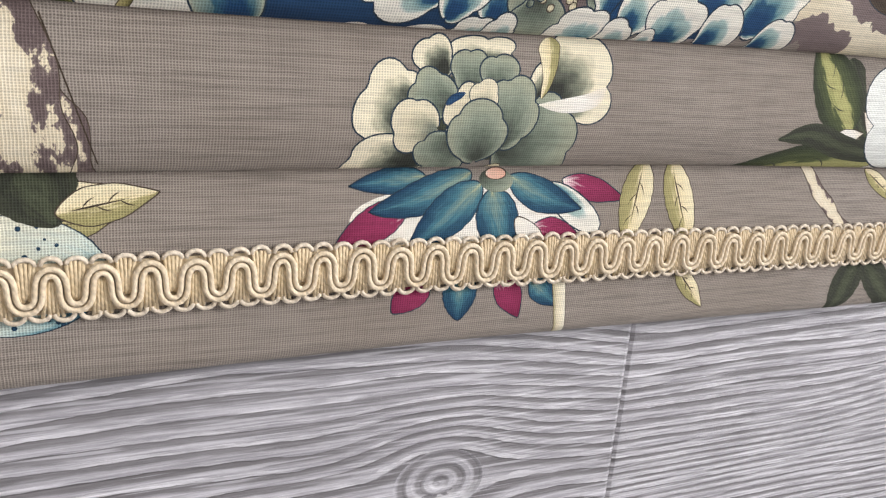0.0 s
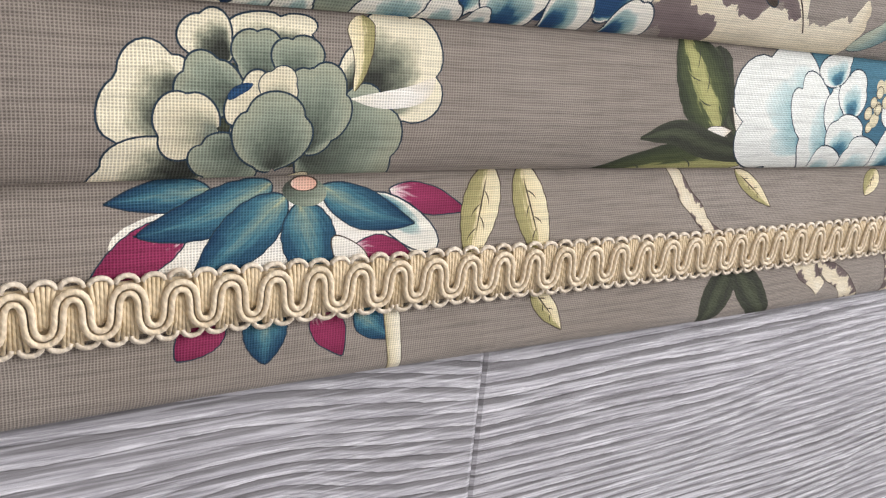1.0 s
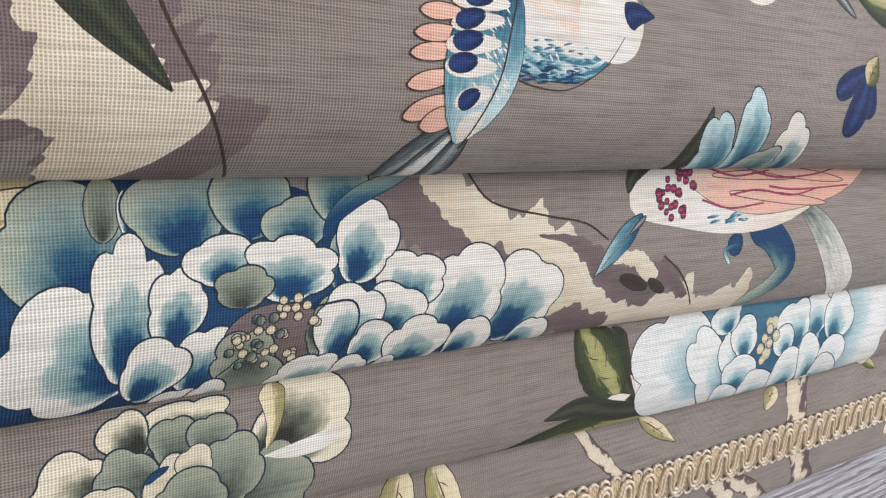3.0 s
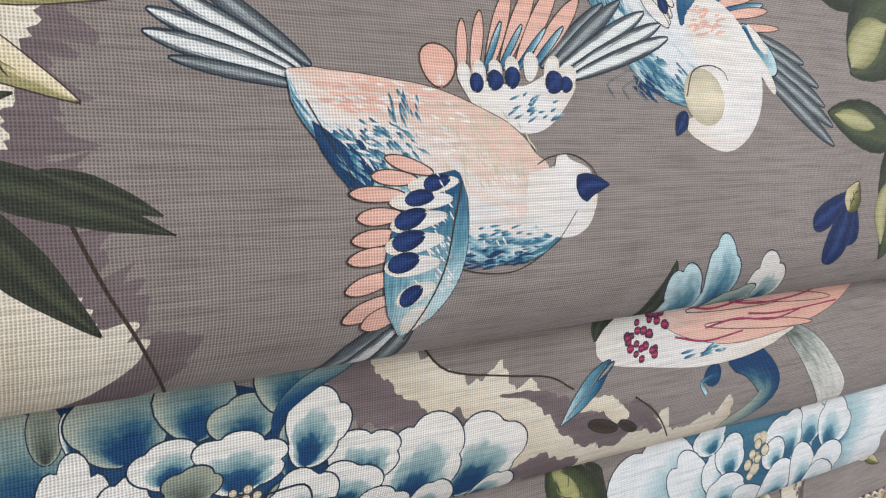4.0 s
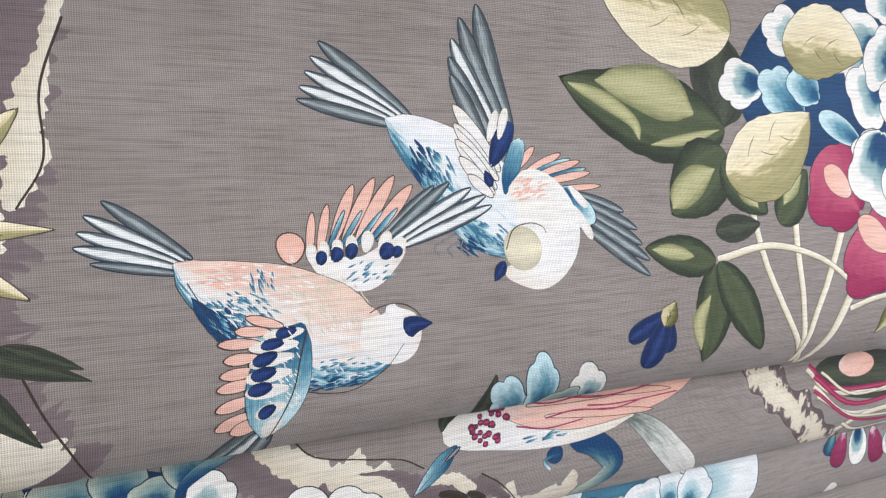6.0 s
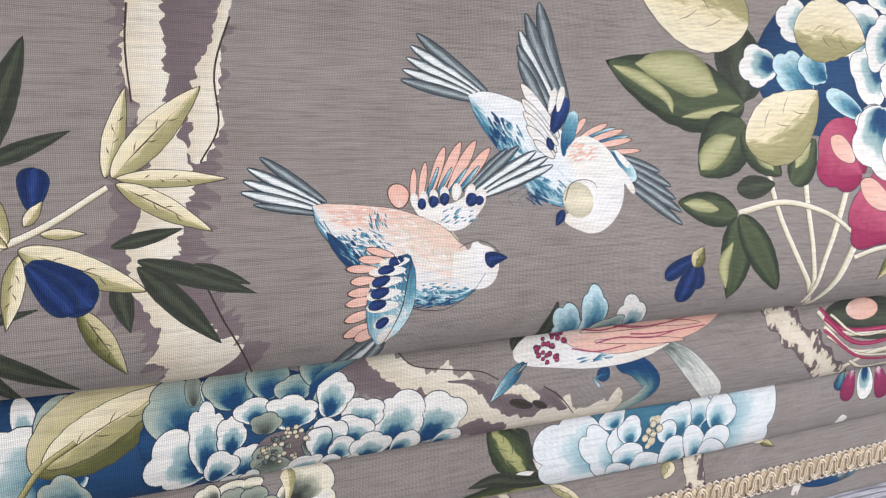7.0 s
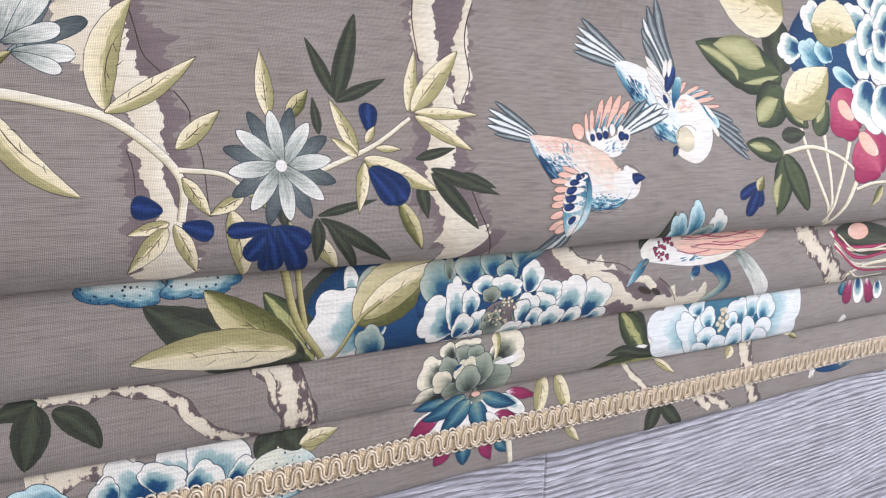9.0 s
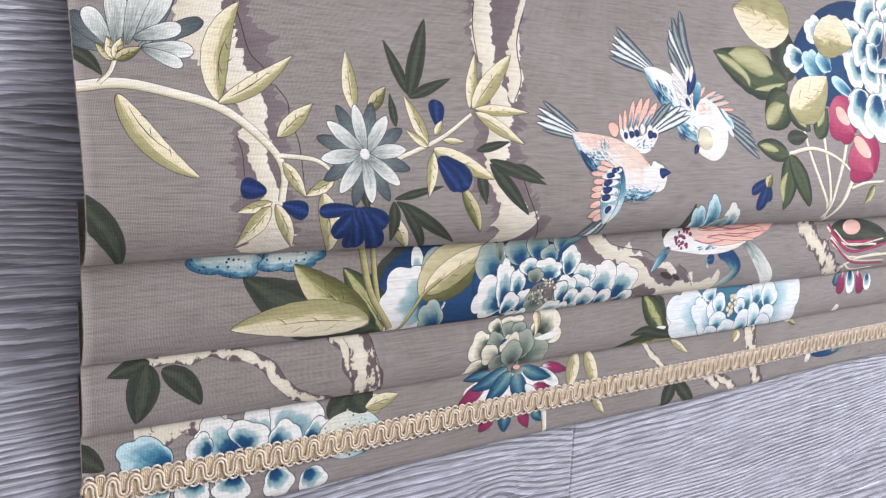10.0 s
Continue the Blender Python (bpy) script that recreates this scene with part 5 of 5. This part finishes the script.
frill("lower", "moss", 235.1, 32.9, 223.5, 39.2, 11.2, 0, 3)
frill("lower", "buff", 230.9, 28.1, 218.9, 29.2, 12.8, 0, 2)
frill("lower", "moss", 237.5, 24.4, 229.5, 16.2, 14.9, 0, 3)
frill("lower", "buff", 243.9, 30.4, 232.7, 33.5, 13.4, 0, 3)
frill("lower", "buff", 244.1, 32.6, 242.2, 40.3, 7.6, 0, 2)
swell("lower", "royal", (232.9, 33.7, 1.2), (234.6, 35.3, 1.9), (237.7, 36.8, 1.5))
frill("lower", "moss", 243.4, 19.3, 241.3, 35.1, 15.6, 0, 2)
swell("lower", "cream", (242.5, 13.3, 0.8), (245.7, 14.7, 2.3), (250.0, 16.4, 3.5), (252.6, 16.6, 1.8))
leaf("lower", "cream", 271.7, 12.9, 282.5, 15.7, 3.2)
# the pale blue flower and its leaves
swell("lower", "dark", (366.8, 51.4, 12.6), (371.2, 40.4, 10.0), (378.8, 29.3, 4.9), (403.1, 16.9, 4.3))
leaf("lower", "green", 372.7, 29.3, 353.4, 55.3, 18.2)
leaf("lower", "ivory", 365.0, 25.9, 378.1, 29.0, 5.6)
leaf("lower", "ivory", 388.7, 24.2, 376.6, 35.7, 5.4)
leaf("lower", "green", 397.0, 20.0, 323.2, 12.7, 18.3)
swell("lower", "dark", (396.1, 21.0, 4.1), (372.5, 24.1, 7.1), (356.9, 28.1, 6.9), (343.5, 26.4, 1.8))
leaf("lower", "ivory", 381.6, 12.0, 396.7, 18.5, 5.6)
swell("lower", "azure", (392.8, 29.5, 32.4), (416.9, 32.6, 49.8), (444.6, 33.9, 54.9), (475.9, 35.3, 55.9), (503.0, 37.4, 38.3))
frill("lower", "foam", 422.5, 26.0, 377.6, 43.2, 35.4, 0, 3)
frill("lower", "foam", 480.6, 32.7, 532.6, 42.2, 62.5, 0, 3)
frill("lower", "foam", 433.3, 14.9, 403.9, 44.7, 18.4, 0, 3)
frill("lower", "foam", 432.8, 26.9, 422.4, 44.4, 14.8, 0, 2)
frill("lower", "foam", 433.3, 33.9, 432.2, 48.3, 14.1, 0, 2)
frill("lower", "foam", 423.7, 43.6, 420.6, 53.5, 15.5, 0, 2)
frill("lower", "foam", 478.4, 37.2, 473.0, 51.9, 21.0, 0, 2)
frill("lower", "foam", 488.2, 33.2, 495.7, 51.2, 19.7, 0, 2)
frill("lower", "foam", 465.6, 33.0, 456.7, 49.2, 22.8, 0, 3)
frill("lower", "foam", 458.3, 31.6, 454.2, 42.2, 12.6)
frill("lower", "foam", 432.0, 21.5, 434.1, 34.4, 19.8, 0, 2)
frill("lower", "foam", 428.7, 13.1, 433.4, 22.9, 21.6)
frill("lower", "foam", 447.1, 11.9, 452.4, 25.6, 28.8, 0, 2)
frill("lower", "foam", 467.9, 14.9, 457.0, 33.1, 17.8)
frill("lower", "foam", 480.8, 16.4, 469.9, 38.2, 13.2)
frill("lower", "foam", 487.7, 15.6, 492.9, 35.6, 18.4)
frill("lower", "foam", 487.0, 11.6, 496.3, 23.9, 27.0)
frill("lower", "foam", 468.8, 9.5, 487.0, 16.6, 11.0)
seeds("lower", "seed", 446.9, 37.6, 4.8, 9.1, 2.05, 12)

leaf("lower", "green", 509.9, 8.2, 548.8, 0.6, 9.5)
vein("lower", 514.6, 7.2, 538.0, 2.7, 0)

petal("lower", "lotus", 584.4, 51.4, 579.9, 41.3, 9.7)
petal("lower", "magenta", 592.1, 52.2, 586.7, 33.9, 12.9)
petal("lower", "ice", 602.6, 52.7, 603.3, 31.6, 13.6)
petal("lower", "magenta", 613.5, 51.5, 619.7, 31.6, 13.9)
petal("lower", "ice", 628.7, 47.8, 629.0, 32.9, 12.2)
leaf("lower", "ivory", 585.8, 18.7, 594.0, 21.0, 9.6)

trunk("lower", 18.3, (126.6, 57.3), (138.0, 36.3), (150.9, 13.0))
trunk("lower", 7.4, (20.1, 52.1), (66.0, 50.9), (85.9, 41.8), (98.2, 26.5), (123.4, 14.9))
leaf("lower", "dark", 29.2, 50.9, 11.2, 46.1, 8.5)
leaf("lower", "dark", 28.2, 49.7, 23.2, 21.3, 14.2)
leaf("lower", "dark", 34.9, 46.1, 52.5, 27.0, 11.0, .1)

trunk("lower", 15.6, (135.3, 52.8), (139.8, 37.4), (141.7, 27.6), (144.3, 15.9))
stem("lower", "sepia", 0.4, (144.7, 49.3), (149.6, 34.4), (154.5, 19.4))

oval("hem", "ivory", 211.9, 3.8, 284.8, 0.1, 20.8)
leaf("hem", "lotus", 231.5, 14.9, 211.6, 12.5, 6.8)
leaf("hem", "magenta", 227.0, 7.5, 208.6, -3.4, 9.1)
leaf("hem", "magenta", 273.1, 13.6, 294.6, 7.8, 6.9)
leaf("hem", "lotus", 244.6, 15.7, 217.1, 5.8, 9.2, .05)
petal("hem", "ice", 268.8, 11.8, 287.4, -1.5, 8.3)
leaf("hem", "magenta", 264.5, 0.1, 281.2, -3.1, 8.1)
leaf("hem", "lotus", 256.2, 14.8, 280.0, 5.3, 9.0, -.05)
leaf("hem", "lotus", 247.8, 12.6, 228.8, -4.7, 11.0)
leaf("hem", "lotus", 251.1, 11.2, 257.4, -8.7, 11.9)
petal("hem", "ivory", 259.5, 3.1, 267.1, -5.5, 7.8)
oval("hem", "moss", 247.2, 14.4, 257.4, 12.9, 6.4)
oval("hem", "coral", 249.0, 15.6, 254.9, 15.4, 3.0)
leaf("hem", "magenta", 234.2, -12.8, 225.1, -22.2, 9.4)
leaf("hem", "lotus", 244.2, -12.0, 244.7, -26.2, 9.6)
leaf("hem", "magenta", 256.3, -13.3, 263.8, -26.8, 8.1)
leaf("hem", "lotus", 266.3, -15.2, 276.6, -24.1, 7.5)
stem("hem", "stem", 4.3, (275.6, -14.8), (279.4, -35.3))
leaf("hem", "cream", 300.2, 19.1, 297.1, -6.6, 10.7)
vein("hem", 299.8, 16.1, 298.0, 0.6, 0)
leaf("hem", "cream", 309.7, 19.0, 321.8, -8.6, 9.6)
vein("hem", 311.1, 15.7, 318.4, -0.9, 0)
leaf("hem", "cream", 318.0, -14.6, 331.2, -28.3, 6.0)
vein("hem", 319.6, -16.2, 327.5, -24.4, 0)
trunk("hem", 4.9, (363.2, 18.3), (376.6, 4.6), (389.2, -4.9))
leaf("hem", "dark", 397.2, -14.8, 391.2, -36.1, 13.3)
leaf("hem", "dark", 399.9, -15.0, 425.6, -37.2, 9.9)
trunk("hem", 6.9, (437.6, -14.0), (453.5, -21.5), (481.6, -39.1))
leaf("hem", "cream", 391.6, 16.2, 411.5, 4.0, 5.3)
vein("hem", 394.0, 14.7, 405.9, 7.4, 0)
leaf("hem", "cream", 467.0, 14.9, 463.1, 6.0, 9.2)
vein("hem", 466.5, 13.8, 464.2, 8.5, 0)

trunk("hem", 14.5, (479.8, 17.9), (487.7, -8.1), (500.4, -35.5))
trunk("hem", 8.9, (430.2, -11.9), (450.3, -27.7))
leaf("hem", "olive", 529.4, 16.8, 541.4, 11.1, 4.3)

stem("hem", "ivory", 7.7, (567.1, -5.6), (562.9, -24.1))
oval("hem", "sage", 566.0, -14.8, 619.1, -12.9, 17.7)
leaf("hem", "slate", 598.1, -18.9, 608.0, -12.9, 10.2)
leaf("hem", "cream", 534.5, 16.6, 522.7, 17.1, 4.4)

trunk("hem", 18.9, (23.2, 15.6), (48.3, 18.0), (67.9, 17.4))
leaf("hem", "dark", -6.3, 13.1, 9.4, -0.3, 11.2)
petal("hem", "teal", 39.8, -1.9, 15.3, 7.4, 17.9, 0, 3)
petal("hem", "ice", 73.6, -4.5, 53.7, 14.2, 21.2, 0, 3)
petal("hem", "ice", 79.5, 0.4, 91.7, 14.9, 23.3, 0, 3)
petal("hem", "ice", 97.8, -3.2, 112.1, 19.1, 31.0, 0, 2)
petal("hem", "ice", 76.5, -2.0, 82.5, 10.5, 22.4, 0, 3)
petal("hem", "ice", 91.7, -5.0, 107.4, 1.3, 20.6, 0, 3)
petal("hem", "ice", 110.6, -5.6, 127.1, -2.4, 20.7, 0, 3)
petal("hem", "ice", 59.2, -1.5, 48.0, 3.7, 16.6, 0, 3)
leaf("hem", "dark", 123.7, 4.6, 141.2, 17.6, 15.9)
leaf("hem", "cream", 133.1, 3.6, 161.9, 11.1, 13.5)
vein("hem", 136.5, 4.5, 153.9, 9.0, 0)
petal("hem", "ice", 39.7, -12.0, 22.4, -19.7, 18.0, 0, 3)
petal("hem", "ice", 53.4, -13.6, 48.0, -27.8, 16.9, 0, 3)
petal("hem", "ice", 73.5, -16.6, 66.8, -29.3, 20.5, 0, 3)
petal("hem", "ice", 91.8, -17.5, 99.6, -33.3, 16.3, 0, 3)
petal("hem", "ice", 111.1, -21.8, 120.0, -35.6, 16.0, 0, 3)

oval("hem", "dotted", 117.6, -6.0, 155.9, -6.9, 27.1)
leaf("hem", "dark", 139.2, 19.4, 145.8, 4.7, 16.7)
leaf("hem", "cream", 145.9, 7.2, 167.0, 11.8, 8.8)
vein("hem", 148.4, 7.7, 161.1, 10.5, 0)


# ---- the floor ----
floor = structure("floor", "grey wood-grain laminate plank floor", "floor", JOINT, (X0, Y0, -0.03, X1, Y1, -0.0105))


def plank_mesh(length, width):
    bm = bmesh.new()
    b = 0.0013
    lo, mid_, hi = [], [], []
    for x, y in ((0, 0), (length, 0), (length, width), (0, width)):
        lo.append(bm.verts.new((x, y, -0.0105)))
        mid_.append(bm.verts.new((x, y, -0.0005)))
        hi.append(bm.verts.new((x + (b if x == 0 else -b), y + (b if y == 0 else -b), 0)))
    for k in range(4):
        j = (k + 1) % 4
        bm.faces.new((lo[k], lo[j], mid_[j], mid_[k]))
        bm.faces.new((mid_[k], mid_[j], hi[j], hi[k]))
    bm.faces.new(hi)
    me = bpy.data.meshes.new("plank")
    bm.to_mesh(me)
    bm.free()
    me.materials.append(WOOD)
    return me


def lay_floor():
    rnd = random.Random(11)
    width, gap, run = 0.165, 0.00015, 1.285
    row = math.floor((Y0 + 0.003) / width)
    meshes = {}
    while -0.003 + row * width < Y1:
        y0, y1 = max(Y0, -0.003 + row * width), min(Y1, -0.003 + (row + 1) * width)
        x = 0.311 if row == -1 else rnd.uniform(0.75, 1.2)
        x -= run * math.ceil((x - X0) / run)
        while x < X1:
            a, b = max(x, X0), min(x + run, X1)
            key = (round(b - a, 3), round(y1 - y0, 3))
            if b - a > 0.01 and y1 - y0 > 0.01:
                if key not in meshes:
                    meshes[key] = plank_mesh(b - a - gap, y1 - y0 - gap)
                ob = new("plank", meshes[key])
                ob.location = (a, y0, 0)
                ob.parent = floor
            x += run
        row += 1


lay_floor()
